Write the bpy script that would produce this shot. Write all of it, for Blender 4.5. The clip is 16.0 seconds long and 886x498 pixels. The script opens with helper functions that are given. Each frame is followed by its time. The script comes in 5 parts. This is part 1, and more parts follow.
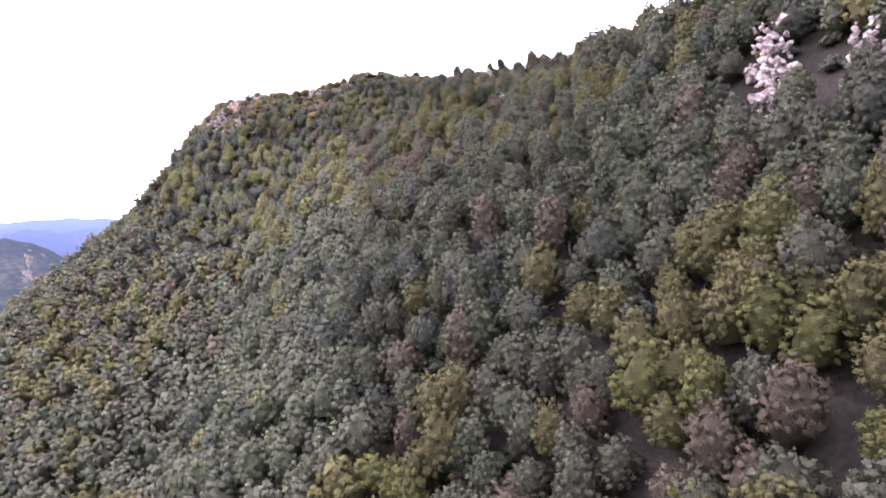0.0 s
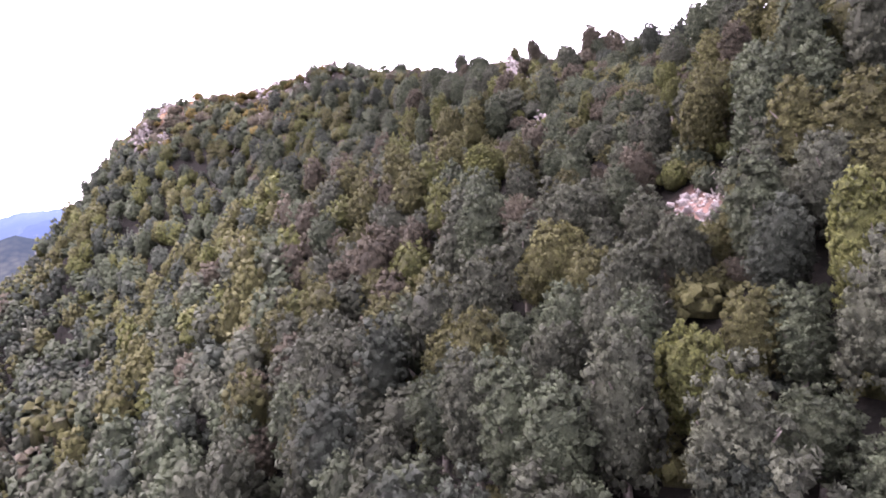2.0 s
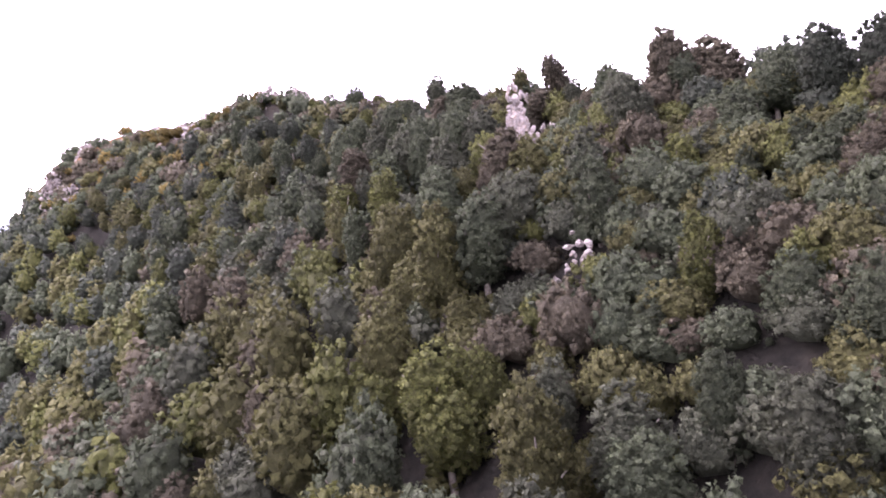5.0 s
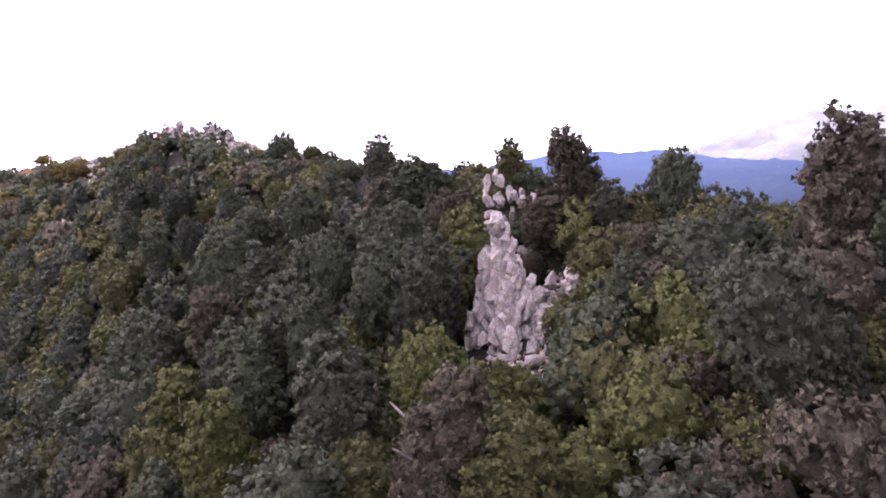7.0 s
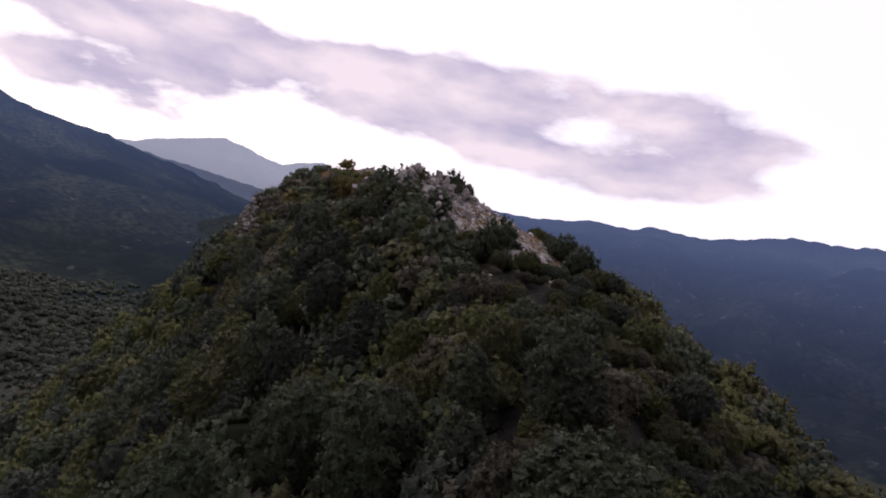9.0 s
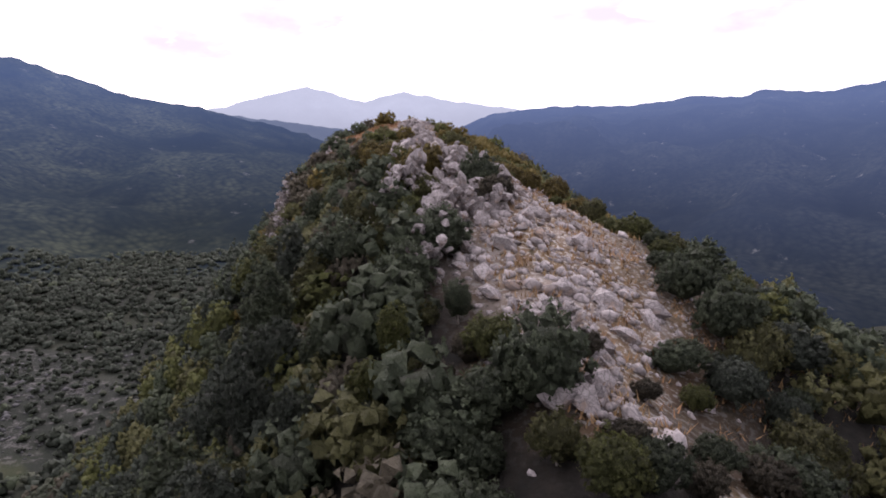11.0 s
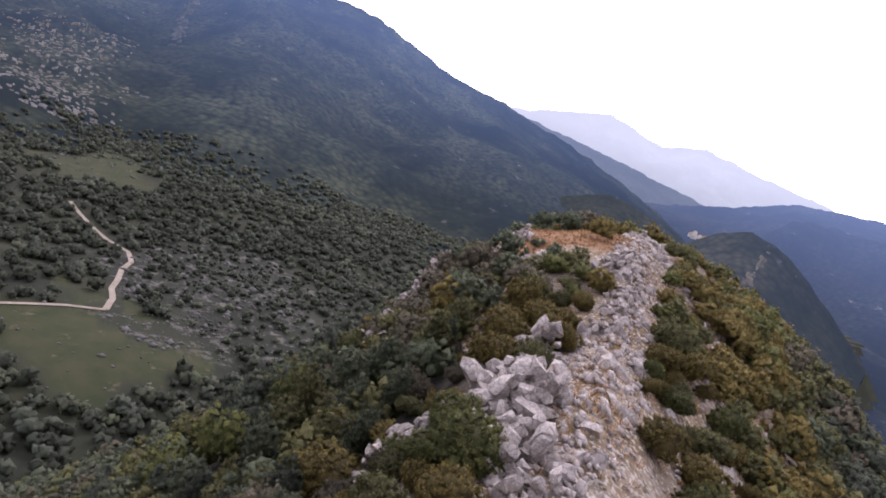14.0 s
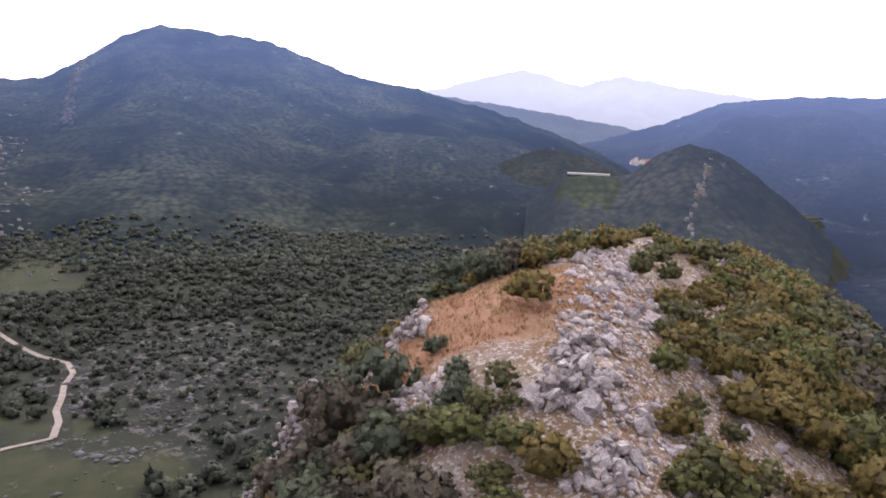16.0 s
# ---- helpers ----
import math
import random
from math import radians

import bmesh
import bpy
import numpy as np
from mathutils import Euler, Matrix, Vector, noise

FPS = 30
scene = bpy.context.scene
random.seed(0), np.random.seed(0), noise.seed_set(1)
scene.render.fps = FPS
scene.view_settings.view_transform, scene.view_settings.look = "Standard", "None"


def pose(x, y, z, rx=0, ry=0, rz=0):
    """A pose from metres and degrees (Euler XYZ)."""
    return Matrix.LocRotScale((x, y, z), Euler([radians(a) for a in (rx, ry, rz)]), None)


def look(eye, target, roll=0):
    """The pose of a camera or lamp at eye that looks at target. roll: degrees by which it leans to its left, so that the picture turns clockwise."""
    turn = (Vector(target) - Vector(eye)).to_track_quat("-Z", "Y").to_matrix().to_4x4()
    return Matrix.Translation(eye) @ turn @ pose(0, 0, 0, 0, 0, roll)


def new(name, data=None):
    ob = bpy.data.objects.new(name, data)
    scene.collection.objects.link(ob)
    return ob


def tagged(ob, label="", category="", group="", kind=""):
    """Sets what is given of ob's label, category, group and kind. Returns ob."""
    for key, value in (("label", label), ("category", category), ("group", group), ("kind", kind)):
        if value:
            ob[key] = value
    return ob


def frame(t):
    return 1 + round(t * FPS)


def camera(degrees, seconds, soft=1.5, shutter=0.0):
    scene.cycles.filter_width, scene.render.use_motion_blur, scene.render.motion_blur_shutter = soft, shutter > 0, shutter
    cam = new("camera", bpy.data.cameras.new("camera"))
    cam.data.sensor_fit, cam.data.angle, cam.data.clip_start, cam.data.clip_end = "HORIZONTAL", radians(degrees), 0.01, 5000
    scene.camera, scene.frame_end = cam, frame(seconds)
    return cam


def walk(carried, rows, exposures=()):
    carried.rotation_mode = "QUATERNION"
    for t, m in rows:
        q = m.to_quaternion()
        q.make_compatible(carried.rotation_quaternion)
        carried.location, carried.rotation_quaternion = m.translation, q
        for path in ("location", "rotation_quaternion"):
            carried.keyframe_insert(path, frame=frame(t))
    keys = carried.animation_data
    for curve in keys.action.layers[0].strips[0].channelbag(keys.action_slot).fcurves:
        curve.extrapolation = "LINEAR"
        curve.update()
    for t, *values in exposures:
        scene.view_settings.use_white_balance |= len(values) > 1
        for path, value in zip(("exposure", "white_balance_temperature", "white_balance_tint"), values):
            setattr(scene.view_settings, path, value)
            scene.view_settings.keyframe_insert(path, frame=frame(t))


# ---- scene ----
cam = camera(70.0, 16.0, soft=1.75)
# seconds, eye, yaw to the left, pitch, roll
PATH = [
    (0.0, -0.40, 2.12, 0.65, 2.02, 2.17, -2.44),
    (0.5, 0.36, 14.85, 5.44, 2.80, 1.91, -1.80),
    (1.0, 1.11, 27.39, 10.24, 3.49, 0.85, -2.03),
    (1.5, 1.61, 39.51, 14.47, 4.57, 0.11, -3.06),
    (2.0, 1.74, 43.81, 15.96, 4.59, 0.01, -3.71),
    (2.5, 1.87, 47.64, 17.41, 4.73, -0.11, -3.54),
    (3.0, 2.00, 51.68, 19.03, 4.66, -0.39, -3.77),
    (3.5, 2.32, 55.72, 20.20, 4.71, -0.21, -4.04),
    (3.7, 2.68, 57.54, 20.70, 5.45, -0.13, -4.07),
    (5.8, 4.09, 76.54, 29.01, 6.64, -0.91, -6.9),
    (6.0, 4.26, 78.25, 29.69, 6.69, -0.95, -7.0),
    (6.5, 4.64, 81.68, 30.95, 7.02, -1.25, -6.0),
    (7.0, 5.05, 85.63, 32.34, 6.99, -1.0, -6.0),
    (7.5, 5.64, 88.74, 33.90, 7.41, -1.5, -4.4),
    (8.0, 5.48, 93.17, 34.87, 10.14, -0.22, 3.45),
    (8.5, 5.18, 97.03, 36.18, 20.86, 1.04, 7.47),
    (9.0, 4.39, 100.29, 37.64, 35.07, 0.60, 9.67),
    (9.2, 4.26, 101.13, 38.14, 39.46, -0.00, 9.75),
    (11.3, -3.11, 114.69, 42.73, 43.33, -7.95, -2.40),
    (11.5, -3.72, 115.71, 43.17, 43.10, -7.77, -3.19),
    (12.0, -5.75, 118.79, 44.50, 44.78, -7.25, 5.09),
    (12.5, -7.81, 121.65, 45.56, 53.09, -6.94, 7.51),
    (13.0, -10.78, 124.73, 46.69, 61.29, -7.46, 8.27),
    (13.5, -13.11, 126.78, 47.62, 65.14, -8.48, 20.48),
    (14.0, -15.92, 129.28, 48.62, 65.60, -9.27, 18.79),
    (14.5, -19.01, 131.88, 49.42, 64.29, -8.60, 6.93),
    (15.0, -22.73, 134.71, 50.33, 62.83, -9.29, 3.50),
    (15.5, -25.79, 137.16, 51.24, 62.61, -9.57, 3.35),
    (16.0, -29.79, 140.36, 52.01, 61.98, -9.43, 2.10),
]
EXPOSURES = [(t, stops, 6350 if t < 7.2 else 6450, 34 if t < 7.2 else 20) for t, stops in ((0.0, 1.7), (3.7, 1.75), (5.8, 1.6), (6.5, 1.4), (7.0, 0.9), (7.5, 0.3), (8.0, -0.5), (8.5, -0.92), (9.2, -1.12), (11.3, -0.2), (12.0, -0.35), (12.5, -0.35), (13.0, -0.15), (14.5, 0.12), (16.0, 0.24))]
walk(cam, [(t, pose(x, y, z, 90 + pitch, 0, yaw) @ pose(0, 0, 0, 0, 0, roll)) for t, x, y, z, yaw, pitch, roll in PATH], EXPOSURES)

# ---- world and light ----
SUN_DIR = Vector((-0.72, 0.40, 0.60)).normalized()


def build_world():
    world = bpy.data.worlds.new("world")
    scene.world = world
    world.use_nodes = True
    nt = world.node_tree
    nt.nodes.clear()
    out = nt.nodes.new("ShaderNodeOutputWorld")
    bg = nt.nodes.new("ShaderNodeBackground")
    sky = nt.nodes.new("ShaderNodeTexSky")
    sky.sky_type = "NISHITA"
    sky.sun_disc = False
    sky.sun_elevation = radians(24)
    sky.sun_rotation = math.atan2(SUN_DIR.x, SUN_DIR.y)
    sky.dust_density = 3.0
    gain = nt.nodes.new("ShaderNodeVectorMath")
    gain.operation = "SCALE"
    gain.inputs["Scale"].default_value = 0.12
    nt.links.new(sky.outputs["Color"], gain.inputs[0])
    # thin bright cloud cover over the clear sky, with denser grey clouds in it
    tc = nt.nodes.new("ShaderNodeTexCoord")
    mp = nt.nodes.new("ShaderNodeMapping")
    mp.inputs["Scale"].default_value = (1.0, 1.0, 2.6)
    mp.inputs["Location"].default_value = (0.31, 0.22, 0.0)
    nt.links.new(tc.outputs["Generated"], mp.inputs["Vector"])
    ns = nt.nodes.new("ShaderNodeTexNoise")
    ns.inputs["Scale"].default_value = 3.4
    ns.inputs["Detail"].default_value = 7.0
    ns.inputs["Roughness"].default_value = 0.52
    nt.links.new(mp.outputs["Vector"], ns.inputs["Vector"])
    ramp = nt.nodes.new("ShaderNodeValToRGB")
    ramp.color_ramp.elements[0].position = 0.535
    ramp.color_ramp.elements[0].color = (0, 0, 0, 1)
    ramp.color_ramp.elements[1].position = 0.615
    ramp.color_ramp.elements[1].color = (1, 1, 1, 1)
    # a long low bank of cloud in the north-west
    def along_way(vector):
        n = nt.nodes.new("ShaderNodeVectorMath")
        n.operation = "DOT_PRODUCT"
        nt.links.new(tc.outputs["Generated"], n.inputs[0])
        n.inputs[1].default_value = Vector(vector).normalized()
        return n.outputs["Value"]

    def math_node(kind, a, b=0.0):
        n = nt.nodes.new("ShaderNodeMath")
        n.operation = kind
        for i, v in enumerate((a, b)):
            if isinstance(v, float):
                n.inputs[i].default_value = v
            else:
                nt.links.new(v, n.inputs[i])
        return n.outputs["Value"]

    off = math_node("ABSOLUTE", along_way((-0.152, 0.177, -0.972)))
    band = nt.nodes.new("ShaderNodeMapRange")
    for key, v in (("From Min", 0.035), ("From Max", 0.105), ("To Min", 0.19), ("To Max", -0.10)):
        band.inputs[key].default_value = v
    nt.links.new(off, band.inputs["Value"])
    ends = nt.nodes.new("ShaderNodeMapRange")
    for key, v in (("From Min", 0.83), ("From Max", 0.89), ("To Min", -0.22), ("To Max", 0.0)):
        ends.inputs[key].default_value = v
    nt.links.new(along_way((-0.639, 0.733, 0.233)), ends.inputs["Value"])
    both = math_node("ADD", math_node("ADD", ns.outputs["Fac"], band.outputs["Result"]), ends.outputs["Result"])
    nt.links.new(both, ramp.inputs["Fac"])
    # the cover is brightest round the sun and dull on the far side
    dirn = nt.nodes.new("ShaderNodeVectorMath")
    dirn.operation = "DOT_PRODUCT"
    nt.links.new(tc.outputs["Generated"], dirn.inputs[0])
    dirn.inputs[1].default_value = Vector((-0.85, 0.42, 0.30)).normalized()
    lit = nt.nodes.new("ShaderNodeMapRange")
    lit.inputs["From Min"].default_value = -0.9
    lit.inputs["From Max"].default_value = 0.4
    lit.inputs["To Min"].default_value = 0.48
    lit.inputs["To Max"].default_value = 1.0
    nt.links.new(dirn.outputs["Value"], lit.inputs["Value"])
    cover = nt.nodes.new("ShaderNodeVectorMath")
    cover.operation = "SCALE"
    cover.inputs[0].default_value = (2.62, 2.54, 2.70)
    nt.links.new(lit.outputs["Result"], cover.inputs["Scale"])
    veil = nt.nodes.new("ShaderNodeMix")
    veil.data_type = "RGBA"
    veil.inputs["Factor"].default_value = 0.82
    nt.links.new(gain.outputs["Vector"], veil.inputs["A"])
    nt.links.new(cover.outputs["Vector"], veil.inputs["B"])
    cl = nt.nodes.new("ShaderNodeMix")
    cl.data_type = "RGBA"
    puff = nt.nodes.new("ShaderNodeTexNoise")
    puff.inputs["Scale"].default_value = 7.0
    puff.inputs["Detail"].default_value = 6.0
    nt.links.new(mp.outputs["Vector"], puff.inputs["Vector"])
    tone = nt.nodes.new("ShaderNodeValToRGB")
    tone.color_ramp.elements[0].position = 0.36
    tone.color_ramp.elements[0].color = (1.14, 1.08, 1.38, 1)
    tone.color_ramp.elements[1].position = 0.66
    tone.color_ramp.elements[1].color = (1.95, 1.74, 1.84, 1)
    nt.links.new(puff.outputs["Fac"], tone.inputs["Fac"])
    nt.links.new(tone.outputs["Color"], cl.inputs["B"])
    nt.links.new(ramp.outputs["Color"], cl.inputs["Factor"])
    nt.links.new(veil.outputs["Result"], cl.inputs["A"])
    nt.links.new(cl.outputs["Result"], bg.inputs["Color"])
    bg.inputs["Strength"].default_value = 1.0
    nt.links.new(bg.outputs["Background"], out.inputs["Surface"])
    sun = new("sun", bpy.data.lights.new("sun", "SUN"))
    sun.data.energy = 1.7
    sun.data.angle = radians(11)
    sun.data.color = (1.0, 0.93, 0.86)
    sun.matrix_world = look(SUN_DIR * 500, (0, 0, 0))


build_world()


# ---- materials ----
def mat(name, rough=0.9):
    m = bpy.data.materials.new(name)
    m.use_nodes = True
    bsdf = m.node_tree.nodes["Principled BSDF"]
    bsdf.inputs["Roughness"].default_value = rough
    bsdf.inputs["Specular IOR Level"].default_value = 0.2
    return m, m.node_tree, bsdf


def nod(nt, kind, **values):
    n = nt.nodes.new(kind)
    for key, value in values.items():
        n.inputs[key.replace("_", " ")].default_value = value
    return n


def noise_fac(nt, scale, detail=4.0, rough=0.55, lo=0.35, hi=0.65, coord="Object"):
    tc = nt.nodes.new("ShaderNodeTexCoord")
    ns = nod(nt, "ShaderNodeTexNoise", Scale=scale, Detail=detail, Roughness=rough)
    nt.links.new(tc.outputs[coord], ns.inputs["Vector"])
    mr = nod(nt, "ShaderNodeMapRange")
    mr.inputs["From Min"].default_value = lo
    mr.inputs["From Max"].default_value = hi
    nt.links.new(ns.outputs["Fac"], mr.inputs["Value"])
    return mr.outputs["Result"]


def blend(nt, fac, a, b, mode="MIX"):
    m = nt.nodes.new("ShaderNodeMix")
    m.data_type = "RGBA"
    m.blend_type = mode
    for socket, v in (("Factor", fac), ("A", a), ("B", b)):
        if isinstance(v, (tuple, list)):
            m.inputs[socket].default_value = (*v, 1)
        elif isinstance(v, (int, float)):
            m.inputs[socket].default_value = v
        else:
            nt.links.new(v, m.inputs[socket])
    return m.outputs["Result"]


def bump(nt, bsdf, height, strength, distance):
    b = nod(nt, "ShaderNodeBump", Strength=strength, Distance=distance)
    nt.links.new(height, b.inputs["Height"])
    nt.links.new(b.outputs["Normal"], bsdf.inputs["Normal"])


def foliage(name, dark, light, underside_shade=0.75):
    """Dense small leaves: leaf-sized mottling and painted shade, relief, a tint of its own for each spray and plant;
    leaves let some light through.
    """
    m, nt, bsdf = mat(name, 0.7)
    geo = nt.nodes.new("ShaderNodeNewGeometry")
    info = nt.nodes.new("ShaderNodeObjectInfo")
    c = blend(nt, noise_fac(nt, 1.7, 3.0, 0.6, 0.36, 0.64), dark, light)
    c = blend(nt, geo.outputs["Random Per Island"], blend(nt, 0.3, c, dark), blend(nt, 0.3, c, light))
    # single leaves with shade painted on their undersides, and a drift of tone across each crown
    c = blend(nt, noise_fac(nt, 11.0, 4.0, 0.75, 0.36, 0.62), blend(nt, 0.5, c, tuple(underside_shade * 0.5 * v for v in dark)), c)
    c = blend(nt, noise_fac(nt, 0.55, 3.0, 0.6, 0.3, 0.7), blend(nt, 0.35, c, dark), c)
    hsv = nod(nt, "ShaderNodeHueSaturation")
    mr = nod(nt, "ShaderNodeMapRange")
    mr.inputs["To Min"].default_value = 0.82
    mr.inputs["To Max"].default_value = 1.22
    nt.links.new(info.outputs["Random"], mr.inputs["Value"])
    nt.links.new(mr.outputs["Result"], hsv.inputs["Value"])
    nt.links.new(c, hsv.inputs["Color"])
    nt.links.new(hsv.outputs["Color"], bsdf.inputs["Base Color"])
    bump(nt, bsdf, noise_fac(nt, 9.0, 4.0, 0.75, 0.0, 1.0), 1.0, 0.22)
    thin = nod(nt, "ShaderNodeBsdfTranslucent")
    nt.links.new(hsv.outputs["Color"], thin.inputs["Color"])
    mix = nod(nt, "ShaderNodeMixShader")
    mix.inputs["Fac"].default_value = 0.25
    nt.links.new(bsdf.outputs["BSDF"], mix.inputs[1])
    nt.links.new(thin.outputs["BSDF"], mix.inputs[2])
    nt.links.new(mix.outputs["Shader"], nt.nodes["Material Output"].inputs["Surface"])
    return m


LEAF_TINTS = [
    ("leaf_holm_green", (0.084, 0.103, 0.067), (0.151, 0.179, 0.106)),
    ("leaf_grey_green", (0.088, 0.098, 0.070), (0.153, 0.168, 0.114)),
    ("leaf_olive", (0.109, 0.109, 0.046), (0.191, 0.188, 0.078)),
    ("leaf_brown", (0.113, 0.099, 0.072), (0.184, 0.159, 0.114)),
    ("leaf_yellow_green", (0.113, 0.125, 0.044), (0.206, 0.216, 0.073)),
    ("leaf_dark", (0.063, 0.077, 0.059), (0.111, 0.129, 0.095)),
    ("leaf_dry_olive", (0.165, 0.128, 0.041), (0.280, 0.218, 0.068)),
    # valley wood: haze and the mountain's shade are put into this leaf tint
    ("leaf_blue_green", (0.035, 0.044, 0.031), (0.060, 0.072, 0.049)),
]
SHADE_COPY = len(LEAF_TINTS)
# the sprays, and darker copies that paint the shade inside crowns
FOLIAGE = [foliage(n, a, b) for n, a, b in LEAF_TINTS] + [foliage(n.replace("leaf", "inner_shade"), tuple(0.60 * v for v in a), tuple(0.68 * v for v in b), 0.6) for n, a, b in LEAF_TINTS]


def bark_material():
    m, nt, bsdf = mat("bark", 0.9)
    c = blend(nt, noise_fac(nt, 9.0, 5.0), (0.10, 0.085, 0.07), (0.22, 0.20, 0.18))
    nt.links.new(c, bsdf.inputs["Base Color"])
    return m


BARK = bark_material()


def limestone_material():
    m, nt, bsdf = mat("limestone", 0.9)
    info = nt.nodes.new("ShaderNodeObjectInfo")
    c = blend(nt, noise_fac(nt, 1.4, 6.0, 0.65), (0.44, 0.398, 0.392), (0.27, 0.236, 0.230))
    c = blend(nt, noise_fac(nt, 0.7, 5.0, 0.6, 0.56, 0.72), c, (0.34, 0.25, 0.19))
    c = blend(nt, noise_fac(nt, 11.0, 4.0, 0.6, 0.55, 0.75), c, (0.17, 0.16, 0.16))
    # fissures
    tc = nt.nodes.new("ShaderNodeTexCoord")
    crack = nod(nt, "ShaderNodeTexVoronoi", Scale=2.6)
    crack.feature = "DISTANCE_TO_EDGE"
    bend = nod(nt, "ShaderNodeTexNoise", Scale=2.2, Detail=4.0)
    nt.links.new(tc.outputs["Object"], bend.inputs["Vector"])
    nt.links.new(blend(nt, 0.55, tc.outputs["Object"], bend.outputs["Color"], "ADD"), crack.inputs["Vector"])
    thin = nod(nt, "ShaderNodeMapRange")
    thin.inputs["To Max"].default_value = 0.7
    thin.inputs["From Min"].default_value = 0.09
    thin.inputs["From Max"].default_value = 0.0
    nt.links.new(crack.outputs["Distance"], thin.inputs["Value"])
    c = blend(nt, thin.outputs["Result"], c, (0.13, 0.12, 0.12))
    geo = nt.nodes.new("ShaderNodeNewGeometry")
    hsv = nod(nt, "ShaderNodeHueSaturation")
    mr = nod(nt, "ShaderNodeMapRange")
    mr.inputs["To Min"].default_value = 0.7
    mr.inputs["To Max"].default_value = 1.2
    add = nod(nt, "ShaderNodeMath")
    add.operation = "ADD"
    nt.links.new(info.outputs["Random"], add.inputs[0])
    nt.links.new(geo.outputs["Random Per Island"], add.inputs[1])
    fr = nod(nt, "ShaderNodeMath")
    fr.operation = "FRACT"
    nt.links.new(add.outputs[0], fr.inputs[0])
    nt.links.new(fr.outputs[0], mr.inputs["Value"])
    nt.links.new(mr.outputs["Result"], hsv.inputs["Value"])
    nt.links.new(c, hsv.inputs["Color"])
    nt.links.new(hsv.outputs["Color"], bsdf.inputs["Base Color"])
    bump(nt, bsdf, noise_fac(nt, 5.0, 8.0, 0.7, 0.0, 1.0), 0.7, 0.12)
    return m


LIMESTONE = limestone_material()


# ---- the lie of the land ----
# crest of the ridge: x, y, height
CREST = [(150, -140, 2), (105, -70, 12), (70, 0, 18), (42, 45, 21.5), (27, 72, 26.3), (15, 92, 29.0), (6, 106, 32.3), (-4, 118.5, 36.3), (-15, 130, 41.0), (-23, 136.5, 42.4), (-30, 142, 42.9), (-36, 147, 43.6), (-41, 151.5, 44.6), (-46.5, 156, 45.8), (-55, 163.5, 46.8), (-66, 180, 45.3), (-82, 207, 40.5), (-100, 240, 34), (-140, 310, 5), (-190, 400, -40)]
# how far the slopes fall at some distances from the crest, at stations along it
STATIONS = [227, 250, 300, 318, 336, 349, 362, 390]
LEFT_AT, LEFT_FALL = [0, 4, 8, 13, 20, 30, 45], [[0, 3.4, 7.2, 12.6, 17.5, 25.5, 41.5], [0, 2.8, 5.0, 9.3, 14, 22, 39], [0, 2.6, 5.4, 10.1, 17.5, 26.5, 42], [0, 0.8, 6.2, 13.2, 21.5, 32.0, 46.5], [0, 2.0, 7.2, 15.2, 22.8, 34.2, 48], [0, 1.0, 4.0, 10.0, 19, 32, 46], [0, 0.5, 2.0, 9.0, 20, 33.5, 47], [0, 1.6, 4.6, 11, 21, 34, 47]]
RIGHT_AT, RIGHT_FALL = [0, 4, 9, 16, 28], [[0, 1.6, 4.0, 8.4, 17.5], [0, 1.6, 4.0, 8.4, 17.5], [0, 1.8, 3.7, 8.0, 17.5], [0, 1.85, 4.3, 8.6, 17.5], [0, 1.9, 5.0, 9.2, 17.5], [0, 1.8, 4.8, 9.0, 17.5], [0, 1.7, 4.6, 8.8, 17.5], [0, 1.5, 4.0, 8.0, 17.0]]
VALLEY = -58.0


def value_noise(x, y, cell, seed):
    """Smooth noise from -1 to 1 with the given cell in metres."""
    u, v = np.asarray(x, float) / cell + 1000.3 * seed, np.asarray(y, float) / cell - 777.7 * seed
    i, j = np.floor(u).astype(np.int64), np.floor(v).astype(np.int64)
    a, b = u - i, v - j
    a, b = a * a * a * (a * (a * 6 - 15) + 10), b * b * b * (b * (b * 6 - 15) + 10)

    def h(p, q):
        n = (p * 374761393 + q * 668265263 + seed * 974711) & 0x7FFFFFFF
        n = ((n ^ (n >> 13)) * 1274126177) & 0x7FFFFFFF
        return ((n ^ (n >> 16)) & 0xFFFF) / 32767.5 - 1

    return (h(i, j) * (1 - a) + h(i + 1, j) * a) * (1 - b) + (h(i, j + 1) * (1 - a) + h(i + 1, j + 1) * a) * b


def crest_place(x, y):
    """Distance from the crest (left of it positive), the crest's height there, and the way along it."""
    x, y = np.asarray(x, float), np.asarray(y, float)
    best = np.full(x.shape, 1e18)
    side, top, along = np.zeros(x.shape), np.zeros(x.shape), np.zeros(x.shape)
    run = 0.0
    for (ax, ay, az), (bx, by, bz) in zip(CREST, CREST[1:]):
        ex, ey = bx - ax, by - ay
        length = math.hypot(ex, ey)
        k = np.clip(((x - ax) * ex + (y - ay) * ey) / length**2, 0, 1)
        dx, dy = x - (ax + k * ex), y - (ay + k * ey)
        d2 = dx * dx + dy * dy
        near = d2 < best
        best = np.where(near, d2, best)
        side = np.where(near, np.where(ex * dy - ey * dx > 0, 1.0, -1.0), side)
        top = np.where(near, az + k * (bz - az), top)
        along = np.where(near, run + k * length, along)
        run += length
    return side * np.sqrt(best), top, along


